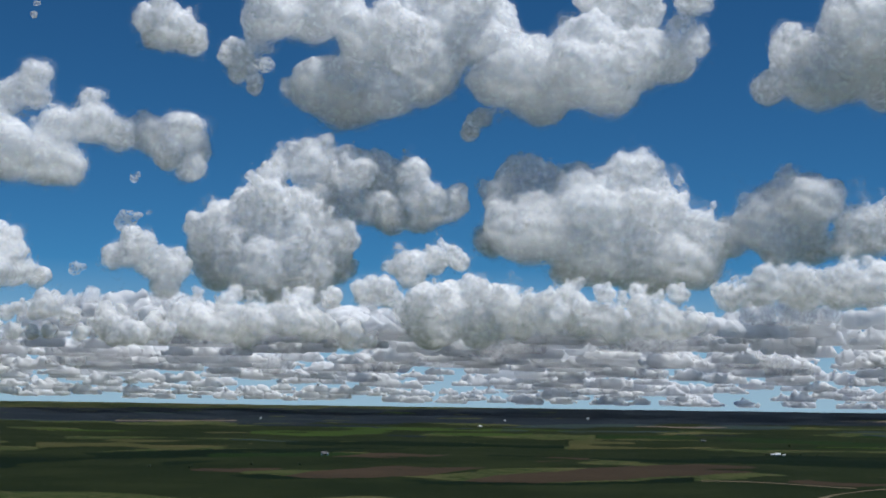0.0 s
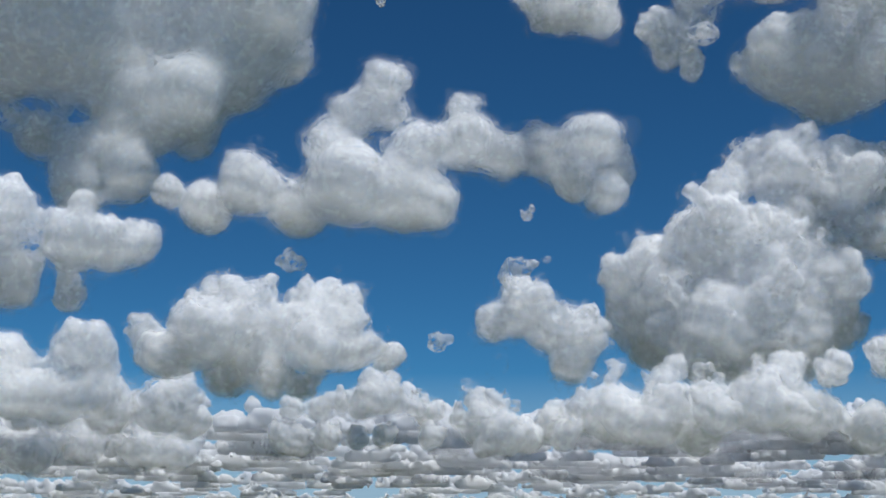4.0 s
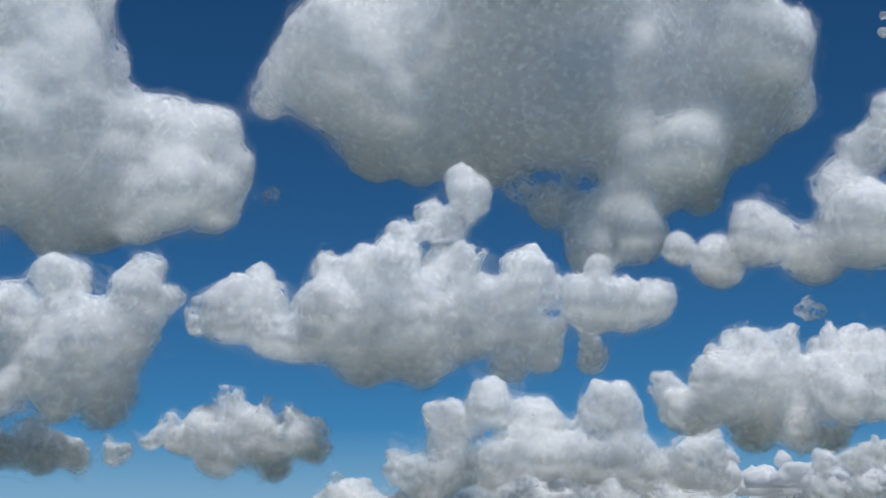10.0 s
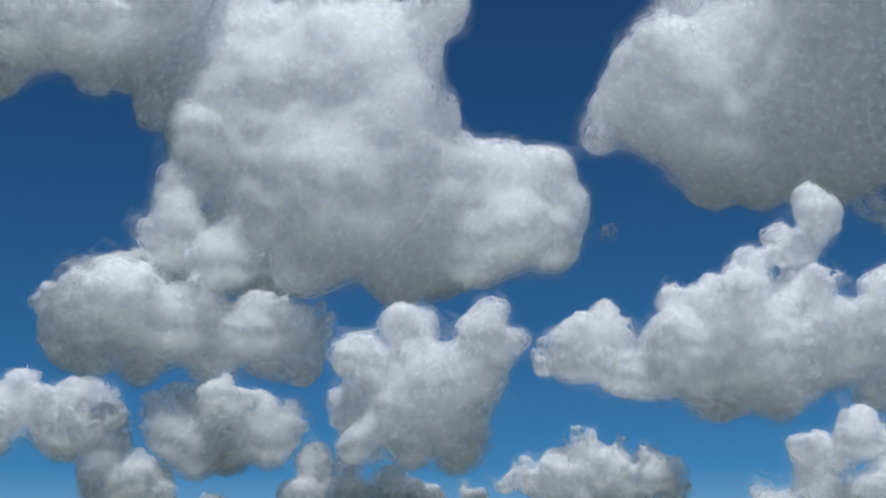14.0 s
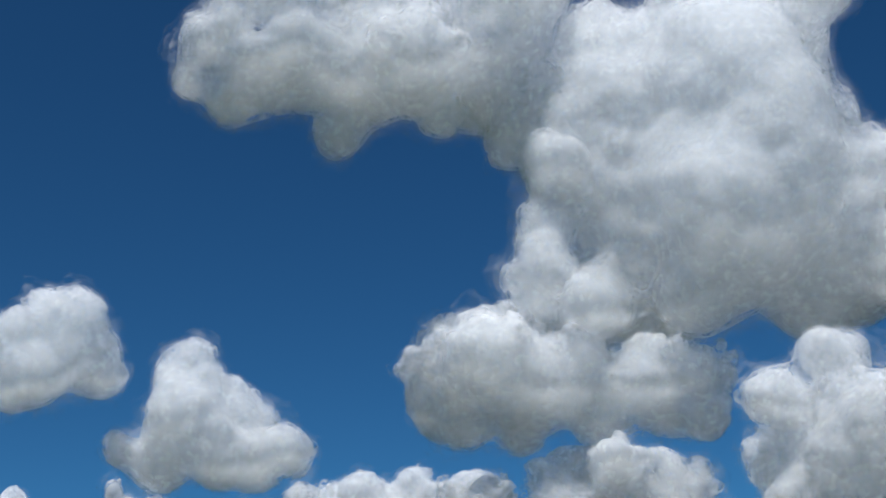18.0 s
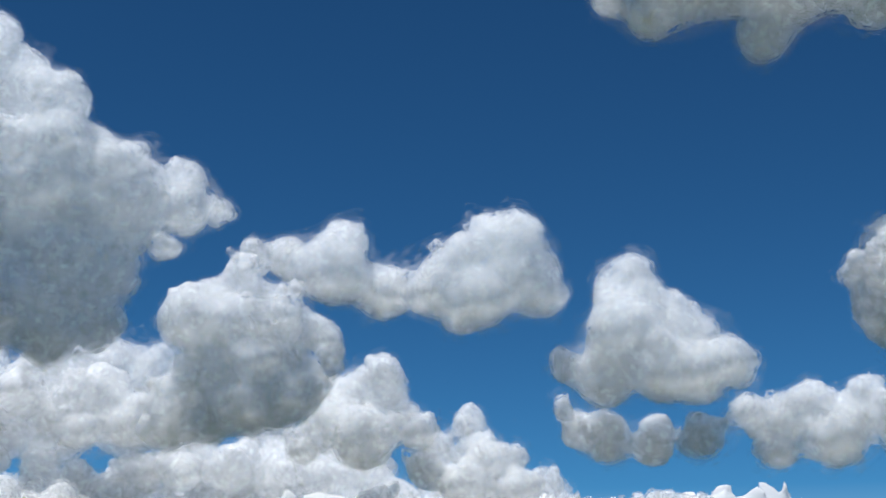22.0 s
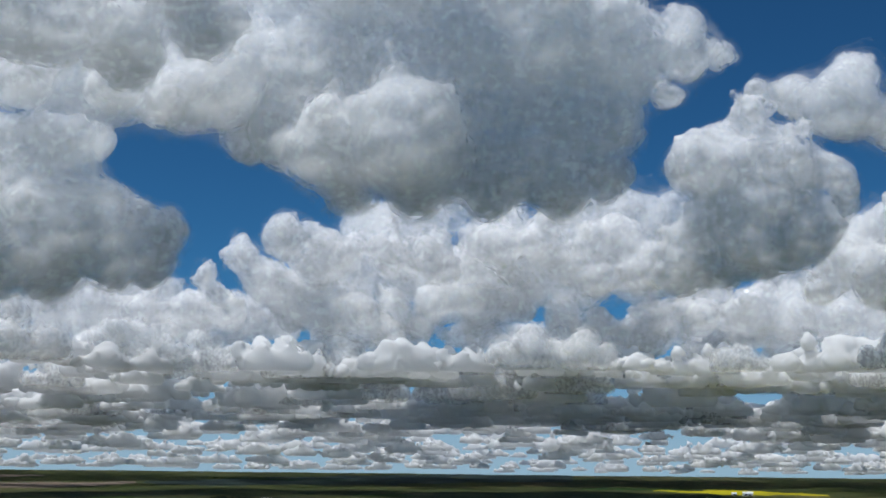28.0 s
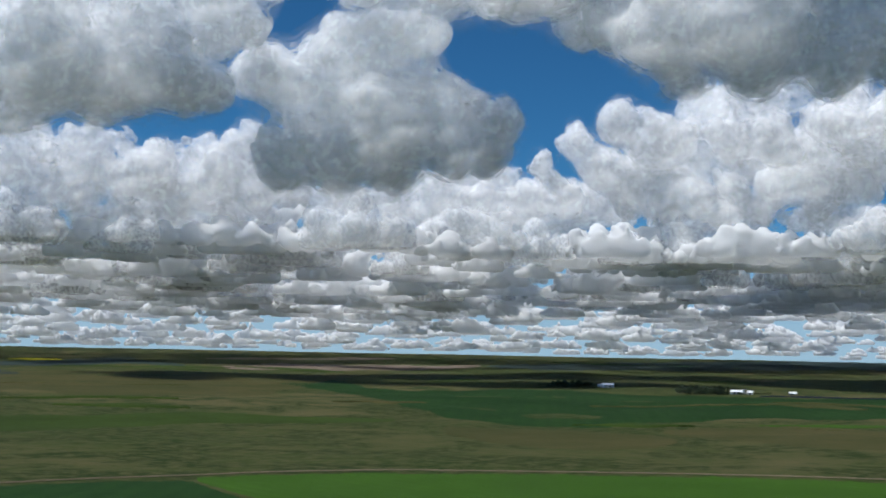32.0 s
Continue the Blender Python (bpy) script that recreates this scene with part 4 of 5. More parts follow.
cumulus((-3599.9, -810.4, 434.0), 103.6, 55, "low white and grey cumulus bank above the horizon", [(-132.3, 13.7, 55.8), (-44.0, -0.4, 63.2), (73.6, -14.2, 63.2), (-133.2, 57.9, 33.9), (-13.8, -58.6, 41.1), (132.3, 45.2, 41.4)], 0.24)
cumulus((-3591.7, -308.4, 438.9), 95.6, 56, "low white and grey cumulus bank above the horizon", [(-273.0, 16.4, 54.9), (-157.4, 29.9, 62.0), (-42.9, 0.3, 54.5), (71.3, -0.6, 54.4), (170.7, -1.3, 54.2), (268.5, -30.4, 46.9)], 0.24)
cumulus((-3690.2, -534.5, 386.7), 99.0, 57, "small white cumulus cloud with a flat grey base", [(-96.4, -7.3, 38.5), (-22.2, 14.8, 48.9), (37.2, 22.2, 38.6), (96.1, -22.2, 34.0)])
cumulus((-3074.9, 270.6, 289.1), 85.5, 58, "small white cumulus cloud with a flat grey base", [(-56.9, 4.0, 44.9), (-0.5, -8.7, 44.6), (67.9, 1.7, 44.4), (124.8, 17.9, 38.4), (-127.3, -18.3, 39.2)])
cumulus((-1949.4, -1693.9, 624.7), 132.9, 59, "heavy cumulus cloud with a dark grey underside", [(-342.0, -59.2, 107.2), (-222.0, -63.7, 87.3), (-110.3, -79.1, 64.1), (-409.7, -93.5, 79.2), (-48.4, -97.2, 35.2), (-344.9, 13.2, 92.0), (-194.5, 10.8, 82.5), (-62.3, 17.8, 49.9), (-0.6, 21.1, 37.5), (-436.9, -146.0, 48.6), (-260.0, -122.6, 36.8), (-95.0, 79.4, 62.4), (38.0, 119.0, 52.4), (205.6, 139.6, 58.2), (355.5, 137.6, 53.4), (464.1, 133.1, 53.7)])
cumulus((-2171.0, -1572.8, 550.1), 127.7, 60, "upright white cumulus cloud with a shaded face", [(-24.4, 115.0, 56.6), (40.9, 117.1, 63.3), (95.2, 129.9, 45.9), (-56.2, 80.8, 52.2), (-109.2, 35.2, 62.9), (-195.8, 43.5, 62.8), (-21.5, -6.1, 95.5), (-106.6, -63.4, 84.4), (33.9, -59.4, 95.5), (87.0, -2.9, 63.1), (152.2, 10.0, 36.0), (185.6, -22.0, 46.9), (142.8, -67.3, 63.1), (240.8, -53.5, 41.4), (219.7, -98.0, 52.2), (-169.4, -130.5, 57.2), (-61.8, -127.6, 62.7), (46.2, -124.7, 52.0), (-238.9, 42.2, 41.1), (154.7, -121.7, 41.3)], 0.24)
cumulus((-3179.5, -1472.2, 503.4), 116.0, 61, "low white and grey cumulus bank above the horizon", [(-185.0, 95.3, 46.6), (-127.3, 39.7, 60.6), (-42.1, -1.0, 74.6), (43.6, -55.8, 60.6), (113.9, -54.2, 53.6), (185.2, -95.3, 46.6)], 0.24)
cumulus((-3066.7, -1684.4, 500.2), 120.0, 62, "small white cumulus cloud with a flat grey base", [(-39.4, 37.4, 30.7), (3.6, -3.4, 30.7), (39.4, -37.6, 25.2)])
cumulus((-2373.8, -2429.7, 462.1), 137.1, 63, "crowded group of small white and grey cumulus", [(-242.4, 55.7, 63.8), (-291.6, 13.1, 63.6), (-214.2, -10.0, 63.8), (-153.0, 73.7, 50.9), (-88.1, 77.2, 44.4), (-99.1, 22.4, 57.7), (-174.6, -34.9, 50.6), (-20.2, 12.6, 58.0), (45.7, 15.7, 58.2), (87.5, -36.8, 65.0), (-30.8, -55.6, 57.8), (179.9, 8.4, 58.7), (246.0, 66.7, 49.4), (272.0, 109.7, 30.2), (276.1, -28.7, 52.2), (209.5, -72.7, 58.7), (304.2, -55.1, 38.5), (-121.0, -86.4, 57.5), (-235.9, -104.4, 50.4)])
cumulus((-3081.9, -2077.3, 459.4), 125.2, 64, "grey cloud bank in long flat layers", [(-361.2, 11.4, 54.1), (-241.1, 13.9, 54.1), (-105.8, 16.8, 57.2), (29.4, 34.8, 57.2), (150.2, 22.1, 57.2), (270.9, 24.6, 57.2), (361.6, 11.4, 49.8), (-179.9, -30.2, 42.1), (-14.4, -34.4, 42.1)], 0.24)
cumulus((-25.4, 101.2, 99.9), 11.4, 71, "small ragged puff of white cloud", [(-0.3, -0.0, 2.5), (2.2, -1.1, 1.5), (-2.2, 1.1, 2.0)])
cumulus((8.5, 104.2, 89.8), -1.2, 72, "small ragged puff of white cloud", [(-0.5, -0.7, 1.2), (0.5, 0.7, 0.8)])
cumulus((-25.9, 100.7, 99.0), 14.4, 73, "small ragged puff of white cloud", [(-1.5, -0.1, 1.4), (1.5, 0.1, 1.1)])
cumulus((-39.4, 96.3, 100.5), 22.2, 74, "small ragged puff of white cloud", [(-0.1, -0.6, 0.4), (0.1, 0.6, 0.4)])
cumulus((-25.5, 100.8, 98.9), 14.2, 75, "small ragged puff of white cloud", [(-1.6, 0.1, 1.3), (1.5, -0.1, 1.0)])
cumulus((-17.8, 102.5, 95.3), 9.9, 76, "small ragged puff of white cloud", [(-0.2, 0.5, 1.3), (1.5, -1.5, 1.1), (-1.5, 1.5, 1.0)])


def bank(yaw, up, wide, high, dist, seed, label, rough=0.3):
    """A flat-based cumulus seen from the second standpoint: its direction, breadth and height in degrees, and its distance."""
    rng = np.random.default_rng(seed)
    w, h = dist * radians(wide), dist * radians(high)
    lobes = []
    for row in range(3):
        n = max(3, round(wide / high * (2.2 - 0.45 * row)))
        for a in np.linspace(-0.46, 0.46, n):
            if row and rng.random() < 0.2 + 0.3 * abs(a):
                continue
            r = h * rng.uniform(0.22, 0.32)
            lobes.append((w * (a + rng.uniform(-0.03, 0.03)) * (1 - 0.16 * row), h * (0.3 * row + rng.uniform(-0.14, 0.14) - 0.24) * (1 - 0.5 * a * a * row), r))
    a = radians(yaw)
    return cumulus((EYE[1][0] - dist * math.sin(a), EYE[1][1] + dist * math.cos(a), EYE[1][2] + dist * math.tan(radians(up))), yaw, seed, label, lobes, rough)


bank(129.0, 18.8, 17.0, 6.0, 2300, 601, "broad grey cloud bank with a dark belly")
bank(108.5, 9.2, 17.0, 4.4, 3650, 602, "broad grey cloud bank with a dark belly")
bank(97.0, 7.6, 10.0, 3.8, 3650, 603, "heaped white cumulus cloud with cauliflower tops")
bank(134.0, 7.2, 7.0, 3.0, 3600, 606, "low white and grey cumulus bank above the horizon")
bank(88.0, 5.2, 8.0, 2.4, 3700, 608, "low white and grey cumulus bank above the horizon")
bank(110.0, 6.2, 12.0, 2.2, 3900, 609, "grey cloud bank in long flat layers")
bank(122.0, 6.1, 11.0, 2.2, 3900, 610, "grey cloud bank in long flat layers")
bank(99.5, 5.8, 9.0, 2.0, 3900, 611, "low white and grey cumulus bank above the horizon")
bank(133.0, 5.4, 8.0, 2.0, 3900, 612, "low white and grey cumulus bank above the horizon")

# ---------------------------------------------------------------- the distant cloud field
FAR_LAYERS = [(0.010, cloud_material("cloud_far_rim", 0.12, 0.3, 0.5), 1), (-0.008, cloud_material("cloud_far_side", 0.12, 0.6), 1), (-0.035, cloud_material("cloud_far_core", 0.12, 0.9), 2)]


def heap(rng, tall):
    """The lobes of a flat-based cumulus one metre wide: a row of low heaps with taller ones over its middle."""
    lobes = []
    for a in np.linspace(-0.38, 0.38, int(rng.integers(6, 9))):
        r = rng.uniform(0.09, 0.14) * (1.1 - 0.9 * abs(a))
        lobes.append((a + rng.uniform(-0.05, 0.05), 0.5 * r, r))
    for _ in range(int(rng.integers(5, 9))):
        a = rng.uniform(-0.32, 0.32)
        lobes.append((a, rng.uniform(0.08, tall) * (1 - 1.3 * abs(a)) + 0.03, rng.uniform(0.055, 0.105)))
    return lobes


def far_cumulus(seed, tall, cell=0.04):
    """The layers of a small flat-based cumulus, about one metre wide: rim, side and core."""
    d, low, size = cloud_field(heap(np.random.default_rng(seed), tall), cell, seed, 0.3)
    z = low[2] + cell * np.arange(d.shape[2], dtype=np.float32)
    d = np.maximum(d, -0.03 - z)
    out = []
    for depth, mat, n in FAR_LAYERS:
        p, f = skin(seal(pooled(d - depth, n), cell), low + 0.5 * cell * (n - 1), cell * n)
        out.append((p, f, mat))
    return out


KINDS = [far_cumulus(400 + k, 0.15 + 0.06 * (k % 4)) for k in range(10)]
MESHES = [[quad_mesh("cloud" if k == 1 else "fringe" if k == 0 else "core", *sheet) for k, sheet in enumerate(kind)] for kind in KINDS]
rng = np.random.default_rng(77)


def far_place(west, up):
    """Where a far cloud stands: its yaw, distance and width, smaller and further off towards the horizon."""
    yaw = rng.uniform(76, 150) if west else rng.uniform(-22, 38)
    dist = 4650 - 300 * up + rng.uniform(-150, 100)
    return yaw, dist, dist * radians((0.9 + 0.72 * up) * rng.uniform(0.6, 1.4))


for k in range(185):
    west = k % 10 < 7
    up = 1.7 + 2.9 * rng.random() if west else 1.2 + 2.4 * rng.random()
    yaw, dist, wide = far_place(west, up)
    cx, cy = (-84, 37) if west else (5, -50)
    m = pose(cx - dist * math.sin(radians(yaw)), cy + dist * math.cos(radians(yaw)), 61 + dist * math.tan(radians(up)), 0, 0, yaw + rng.uniform(-20, 20) + (180 if rng.random() < 0.5 else 0)) @ Matrix.Diagonal((wide, 0.6 * wide, wide * rng.uniform(1.0, 1.35), 1))
    kind = MESHES[int(rng.integers(0, len(MESHES)))]
    ob = new("cloud", kind[1])
    ob.matrix_world = m
    tagged(ob, "small distant cumulus cloud with a flat grey base", "cloud", "distant cumulus clouds")
    for name, sheet in (("fringe", kind[0]), ("core", kind[2])):
        sheet_of = new(name, sheet)
        sheet_of.parent = ob
        tagged(sheet_of, kind="stuff")

verts, faces, base = [], [], 0
coarse = [far_cumulus(900 + k, 0.14 + 0.06 * (k % 3), 0.065)[1] for k in range(6)]
for k in range(2530):
    west = rng.random() < 0.62
    small = k < 1800
    up = 0.12 + (2.4 if west else 1.8) * rng.random() ** 1.3 if small else rng.uniform(1.6, 4.4 if west else 3.4)
    yaw, dist, wide = far_place(west, up)
    yaw = radians(yaw)
    v, f, _ = coarse[int(rng.integers(0, 6))] if small else KINDS[int(rng.integers(0, 10))][1]
    turn = yaw + rng.uniform(-0.5, 0.5)
    px, py = v[:, 0] * wide, 0.6 * v[:, 1] * wide
    cx, cy = (-84, 37) if west else (5, -50)
    verts.append(np.stack([cx - dist * math.sin(yaw) + px * math.cos(turn) - py * math.sin(turn), cy + dist * math.cos(yaw) + px * math.sin(turn) + py * math.cos(turn), 61 + dist * math.tan(radians(up)) + v[:, 2] * wide * rng.uniform(0.8, 1.15)], 1))
    faces.append(f + base)
    base += len(v)
far_field = new("distant_cloud_field", quad_mesh("distant_cloud_field", np.concatenate(verts), np.concatenate(faces), CLOUD_FAR))
tagged(far_field, "rows of tiny grey and white clouds towards the horizon", "cloud", kind="stuff")

# ---------------------------------------------------------------- farmsteads and trees
WHITE_WALL = plain("white_painted_boards", (0.72, 0.72, 0.70), 0.6, 0.12, 0.4)
WHITE_ROOF = plain("white_sheet_metal", (0.80, 0.81, 0.82), 0.35, 0.08, 0.3, 0.0)
GREY_WALL = plain("grey_weathered_boards", (0.22, 0.21, 0.20), 0.8, 0.25, 0.4)
GREY_ROOF = plain("grey_shingles", (0.13, 0.13, 0.135), 0.8, 0.2, 0.5)
DOOR_DARK = plain("dark_door_paint", (0.05, 0.05, 0.055), 0.6, 0.2, 0.5)
STEEL = plain("galvanised_steel", (0.55, 0.56, 0.57), 0.35, 0.12, 0.5, 0.6)
GLASS = plain("dark_window_glass", (0.03, 0.035, 0.04), 0.08, 0.05)
BARK = plain("tree_bark", (0.07, 0.052, 0.038), 0.95, 0.3, 3.0)


def leaf_material(name, colour):
    m = Mat(name)
    info = m.add("NewGeometry")
    c = m.mix(m.ramp(info.outputs["Random Per Island"], [(0.0, (0, 0, 0)), (1.0, (1, 1, 1))]), tuple(0.55 * k for k in colour), tuple(1.5 * k for k in colour))
    m.link(c, m.bsdf.inputs["Base Color"])
    m.bsdf.inputs["Roughness"].default_value = 0.8
    return m.m


LEAVES = leaf_material("shelterbelt_leaves", (0.022, 0.042, 0.014))
NEEDLES = leaf_material("spruce_needles", (0.012, 0.026, 0.012))


def part(name, bm, mat, parent, label=""):
    me = bpy.data.meshes.new(name)
    bm.to_mesh(me)
    bm.free()
    me.materials.append(mat)
    ob = new(name, me)
    ob.parent = parent
    return tagged(ob, label)


def slab(bm, lo, hi, turn=None):
    vs = bmesh.ops.create_cube(bm, size=1.0)["verts"]
    for v in vs:
        v.co = Vector([lo[k] + (v.co[k] + 0.5) * (hi[k] - lo[k]) for k in range(3)])
        if turn:
            v.co = turn @ v.co
    return vs


def house(name, label, category, x, y, heading, length, width, wall, rise, wall_mat, roof_mat, doors=1, windows=2, chimney=False):
    """A gabled building: walls with gables, two roof slopes with eaves, doors and windows set proud of the wall."""
    top = new(name)
    top.matrix_world = pose(x, y, float(land(x, y)) - 0.3, 0, 0, heading)
    tagged(top, label, category, "farm buildings")
    hl, hw = length / 2, width / 2
    bm = bmesh.new()
    ring = [(-hw, 0), (hw, 0), (hw, wall), (0, wall + rise), (-hw, wall)]
    a = [bm.verts.new((-hl, p, q)) for p, q in ring]
    b = [bm.verts.new((hl, p, q)) for p, q in ring]
    bm.faces.new(a[::-1])
    bm.faces.new(b)
    for k in range(5):
        bm.faces.new((a[k], a[(k + 1) % 5], b[(k + 1) % 5], b[k]))
    bmesh.ops.recalc_face_normals(bm, faces=bm.faces)
    part("wall", bm, wall_mat, top)
    slope = math.hypot(hw, rise)
    tilt = math.atan2(rise, hw)
    for side in (-1, 1):
        bm = bmesh.new()
        slab(bm, (-hl - 0.4, -0.05, 0.03), (hl + 0.4, slope + 0.5, 0.22))
        mtx = Matrix.Translation((0, 0, wall + rise)) @ Matrix.Rotation(math.pi if side < 0 else 0, 4, "Z") @ Matrix.Rotation(-tilt, 4, "X")
        bm.transform(mtx)
        part("roof", bm, roof_mat, top)
    for k in range(doors):
        dx = (k + 0.5) / doors * length * 0.7 - 0.35 * length
        for s in (-1, 1):
            bm = bmesh.new()
            slab(bm, (dx - min(2.2, length / 8), s * hw - 0.06, 0.3), (dx + min(2.2, length / 8), s * hw + 0.06, min(wall - 0.4, 3.6)))
            part("door", bm, DOOR_DARK, top)
    for k in range(windows):
        dx = (k + 0.5) / windows * length - hl
        bm = bmesh.new()
        slab(bm, (dx - 0.6, -hw - 0.08, wall * 0.45), (dx + 0.6, -hw + 0.05, wall * 0.75))
        w = part("window", bm, WHITE_WALL, top)
        bm = bmesh.new()
        slab(bm, (dx - 0.5, -hw - 0.11, wall * 0.48), (dx + 0.5, -hw + 0.02, wall * 0.72))
        part("pane", bm, GLASS, w)
    if chimney:
        bm = bmesh.new()
        slab(bm, (0.9, -0.4, wall + rise * 0.5), (1.6, 0.4, wall + rise + 0.9))
        part("chimney", bm, GREY_WALL, top)
    return top


def grain_bin(x, y, radius, high):
    top = new("grain_bin")
    top.matrix_world = pose(x, y, float(land(x, y)) - 0.2)
    tagged(top, "round galvanised steel grain bin with a cone roof", "grain bin", "farm buildings")
    bm = bmesh.new()
    bmesh.ops.create_cone(bm, cap_ends=True, segments=20, radius1=radius, radius2=radius, depth=high, matrix=Matrix.Translation((0, 0, high / 2)))
    part("body", bm, STEEL, top)
    bm = bmesh.new()
    bmesh.ops.create_cone(bm, cap_ends=True, segments=20, radius1=radius + 0.2, radius2=0.4, depth=radius * 0.6, matrix=Matrix.Translation((0, 0, high + radius * 0.3)))
    part("roof", bm, STEEL, top)


def tree_kind(seed, high, wide, mat, spruce=False):
    """One tree: a tapered trunk with limbs, and a crown of many small leaf clumps with gaps."""
    r = random.Random(seed)
    top = new("tree")
    bm = bmesh.new()
    bmesh.ops.create_cone(bm, segments=7, radius1=high * 0.03, radius2=high * 0.008, depth=high * 0.8, matrix=Matrix.Translation((0, 0, high * 0.4)))
    for k in range(7):
        z = high * r.uniform(0.22, 0.65)
        a = r.uniform(0, 6.3)
        reach = wide * r.uniform(0.2, 0.4)
        m = Matrix.Translation((0, 0, z)) @ Matrix.Rotation(a, 4, "Z") @ Matrix.Rotation(radians(55), 4, "Y") @ Matrix.Translation((0, 0, reach / 2))
        bmesh.ops.create_cone(bm, segments=5, radius1=high * 0.012, radius2=high * 0.004, depth=reach, matrix=m)
    part("trunk", bm, BARK, top)
    verts, faces = [], []
    heaps = [(r.uniform(-0.3, 0.3) * wide, r.uniform(-0.3, 0.3) * wide, high * r.uniform(0.35, 0.85), wide * r.uniform(0.16, 0.3)) for _ in range(9)]
    for k in range(420):
        if spruce:
            z = high * (0.08 + 0.92 * r.random() ** 1.4)
            ring = wide * 0.5 * (1.03 - z / high) * (0.75 + 0.35 * math.sin(z / high * 34)) * r.uniform(0.3, 1)
            a = r.uniform(0, 6.3)
            c = Vector((ring * math.cos(a), ring * math.sin(a), z))
        else:
            hx, hy, hz, hr = heaps[k % 9]
            d = Vector((r.gauss(0, 1), r.gauss(0, 1), r.gauss(0, 1))).normalized() * hr * r.uniform(0.55, 1.05)
            c = Vector((hx, hy, hz)) + d
        s = high * r.uniform(0.03, 0.065)
        u = Vector((r.gauss(0, 1), r.gauss(0, 1), r.gauss(0, 1))).normalized()
        w = u.orthogonal().normalized()
        q = len(verts)
        verts += [c - u * s, c + w * s * 0.7, c + u * s, c - w * s * 0.7 + u.cross(w) * s * 0.4]
        faces.append((q, q + 1, q + 2, q + 3))
    me = bpy.data.meshes.new("crown")
    me.from_pydata(verts, [], faces)
    me.materials.append(mat)
    crown = new("crown", me)
    crown.parent = top
    return top


KIND_OF_TREE = [tree_kind(11, 8.0, 8.5, LEAVES), tree_kind(12, 10.0, 9.0, LEAVES), tree_kind(13, 6.5, 8.0, LEAVES), tree_kind(14, 12.0, 5.0, NEEDLES, True)]
LABELS = ["broad leafy shelterbelt tree beside a farm", "tall leafy shelterbelt tree with an open crown", "low bushy dark green tree", "narrow dark spruce in a farm shelterbelt"]
used = [False] * 4


def plant(k, x, y, size=1.0, group="shelterbelt trees"):
    m = pose(x, y, float(land(x, y)) - 0.2, 0, 0, random.uniform(0, 360)) @ Matrix.Scale(size, 4)
    if used[k]:
        ob = copy_thing(KIND_OF_TREE[k], m)
        ob.matrix_world = m
    else:
        ob = KIND_OF_TREE[k]
        ob.matrix_world = m
        used[k] = True
    return tagged(ob, LABELS[k], "tree", group)


def belt(x0, y0, x1, y1, count, deep, kinds, size=1.0, group="shelterbelt trees"):
    for k in range(count):
        s = (k + random.uniform(0.1, 0.9)) / count
        plant(random.choice(kinds), x0 + (x1 - x0) * s + random.uniform(-deep, deep), y0 + (y1 - y0) * s + random.uniform(-deep, deep), size * random.uniform(0.7, 1.15), group)


random.seed(31)
belt(-2140, -1150, -2190, -1104, 30, 7, [0, 1, 2, 1], 1.15)
belt(-2120, -1168, -2140, -1150, 5, 2, [2], 0.5)
belt(-1990, -838, -2036, -790, 42, 14, [0, 1, 2, 1, 0, 3], 1.2)
belt(-2052, -772, -2060, -780, 4, 5, [0, 2], 0.7)
belt(-2150, -800, -2200, -785, 14, 1.5, [2], 0.38, "low hedge row")
belt(-4030, -1840, -4150, -1735, 12, 10, [0, 1], 0.55, "trees on the skyline")
belt(-3400, -2330, -3660, -2090, 16, 12, [0, 1, 2], 0.4, "trees on the skyline")
for tx, ty in ((-169, 1243), (-124, 1240), (-213, 1173), (-250, 1180), (300, 2050), (330, 2080), (250, 2150), (520, 2010), (640, 1980)):
    plant(2, tx, ty, 0.55, "lone trees on the plain")
belt(60, 2860, 120, 2890, 5, 5, [0, 2], 0.6, "trees on the plain")
belt(400, 1700, 470, 1672, 6, 3, [2], 0.4, "trees on the plain")

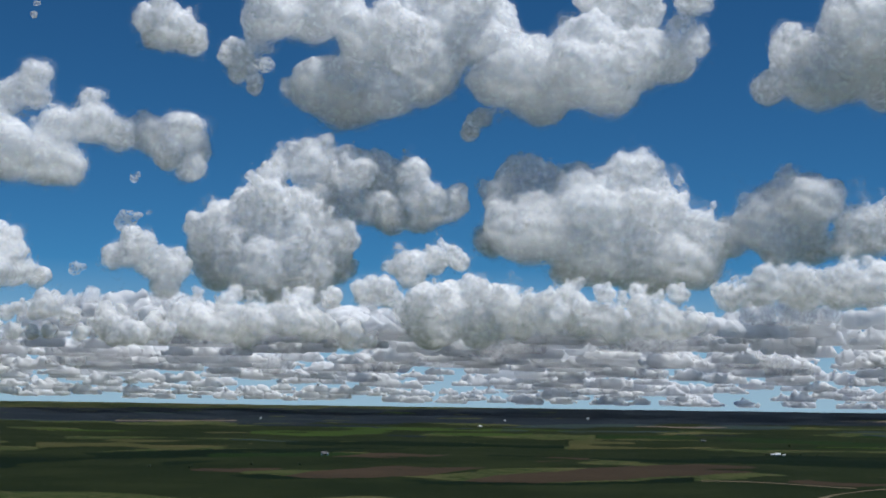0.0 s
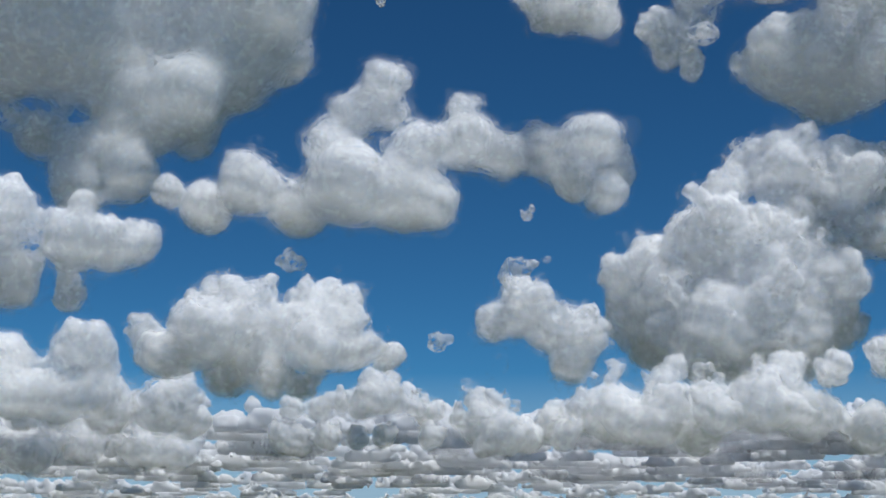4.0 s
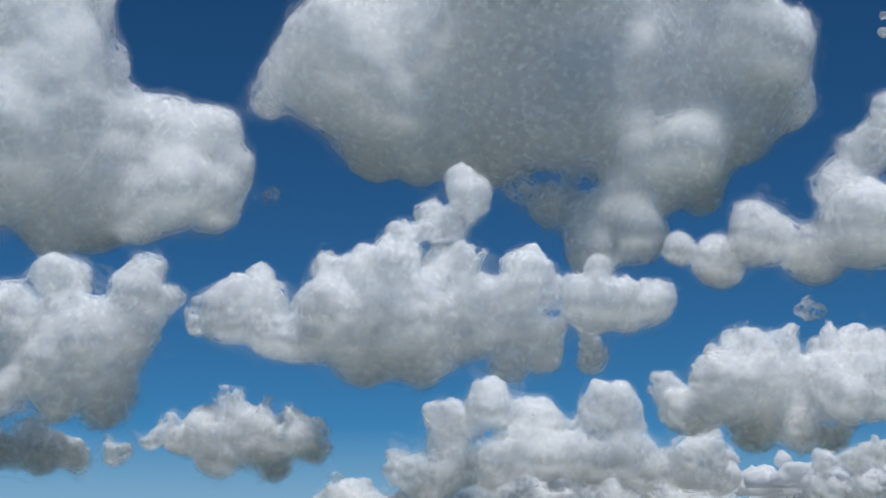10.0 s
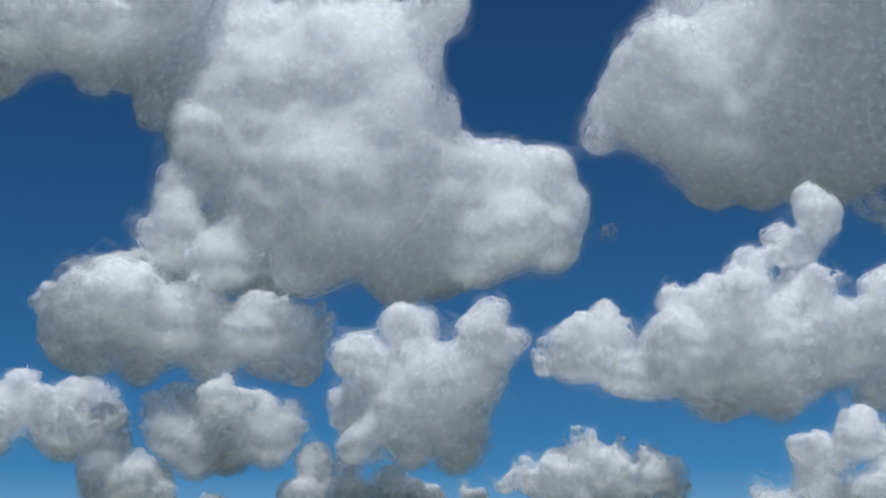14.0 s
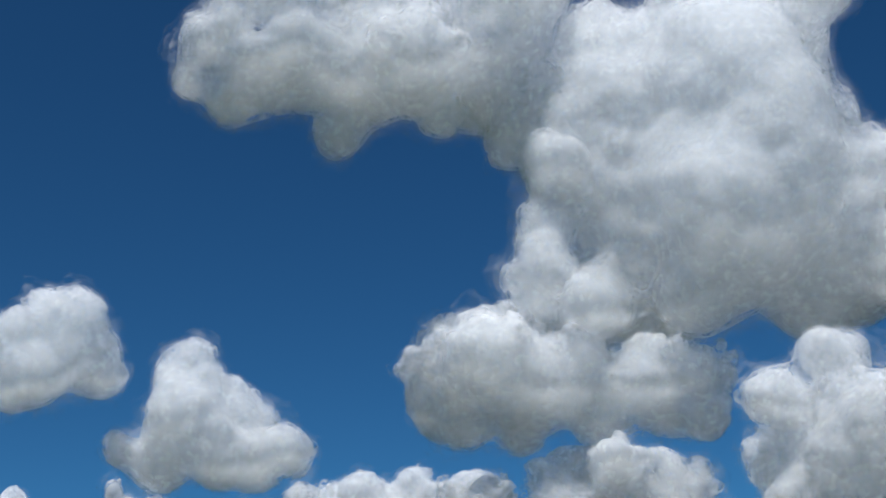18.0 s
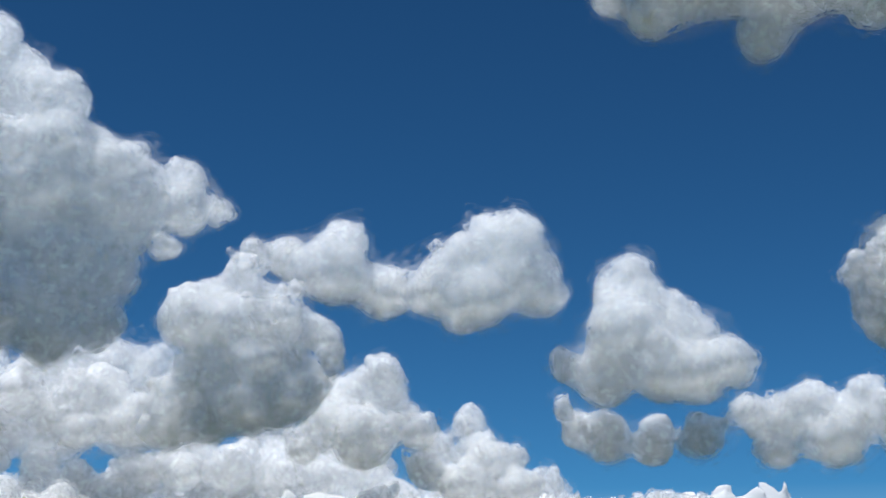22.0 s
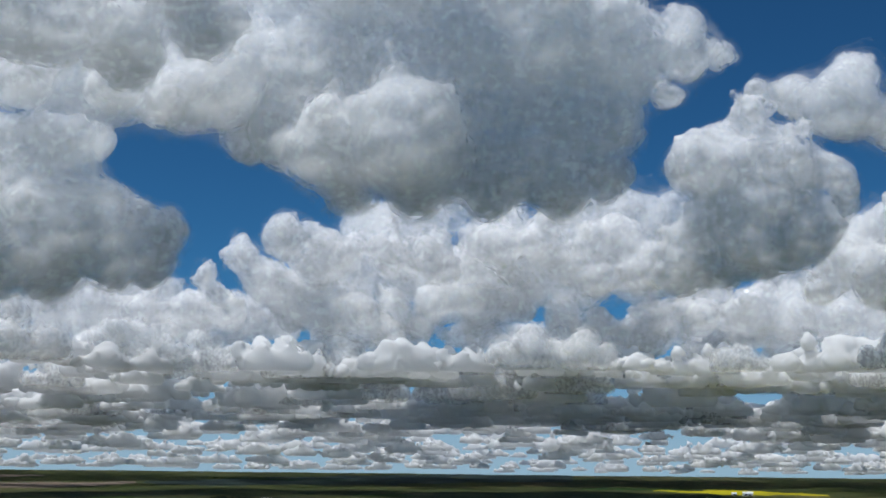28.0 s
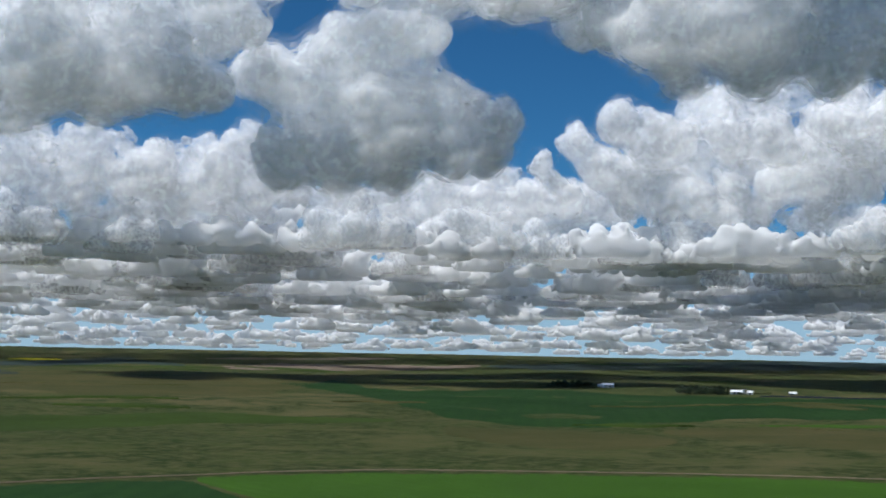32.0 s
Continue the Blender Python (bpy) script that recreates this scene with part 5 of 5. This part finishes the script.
house("barn", "long white machine shed with a white metal roof", "barn", -2192, -1071, 122, 20, 11, 4.5, 3.0, WHITE_WALL, WHITE_ROOF, 2, 3)
house("shed", "small white shed beside a machine shed", "shed", -2205, -1094, 100, 6, 5, 2.8, 1.6, WHITE_WALL, WHITE_ROOF, 1, 1)
house("barn", "long white barn with a bright metal roof", "barn", -2098, -800, 112, 18, 10, 3.6, 3.2, WHITE_WALL, WHITE_ROOF, 2, 3)
house("farmhouse", "white farmhouse with a pale roof and chimney", "house", -2128, -790, 108, 9, 8, 3.6, 2.4, WHITE_WALL, WHITE_ROOF, 1, 2, True)
house("shed", "grey weathered shed with a pale roof", "shed", -2202, -749, 108, 13, 8, 3.2, 2.2, GREY_WALL, WHITE_ROOF, 1, 2)
house("barn", "white barn at the edge of a yellow field", "barn", -3063, -403, 98, 22, 12, 5.0, 3.5, WHITE_WALL, WHITE_ROOF, 2, 3)
house("farmhouse", "small white house beside a yellow field", "house", -3058, -430, 98, 10, 8, 4.0, 2.5, WHITE_WALL, WHITE_ROOF, 1, 2)
grain_bin(-2144, -806, 2.2, 7.0)
house("farmhouse", "pale house with a dark roof on the plain", "house", -122, 1493, 8, 8, 6, 2.8, 1.8, WHITE_WALL, GREY_ROOF, 1, 2)
house("barn", "white farm building with a bright metal roof", "barn", 424, 1683, -12, 7, 5, 2.4, 1.5, WHITE_WALL, WHITE_ROOF, 1, 3)
house("shed", "white shed in a farmyard", "shed", 419, 1690, -20, 3.5, 3, 2.0, 1.0, WHITE_WALL, WHITE_ROOF, 1, 1)
house("shed", "small white shed in a farmyard", "shed", 430, 1678, -8, 3, 2.5, 1.6, 0.8, WHITE_WALL, WHITE_ROOF, 1, 1)
house("shed", "small dark shed on dry grass", "shed", 419, 2144, -10, 6, 4, 2.4, 1.4, GREY_WALL, GREY_ROOF, 1, 2)
house("barn", "white farm building far across the plain", "barn", 89, 2882, 5, 6, 5, 3.0, 1.8, WHITE_WALL, WHITE_ROOF, 1, 2)
for hx, hy, hl in ((160, 3300, 5), (380, 3500, 6), (-420, 3250, 5)):
    house("farmhouse", "far white farmhouse with a pale roof", "house", hx, hy, 10, hl, 5, 2.6, 1.4, WHITE_WALL, WHITE_ROOF, 1, 1)
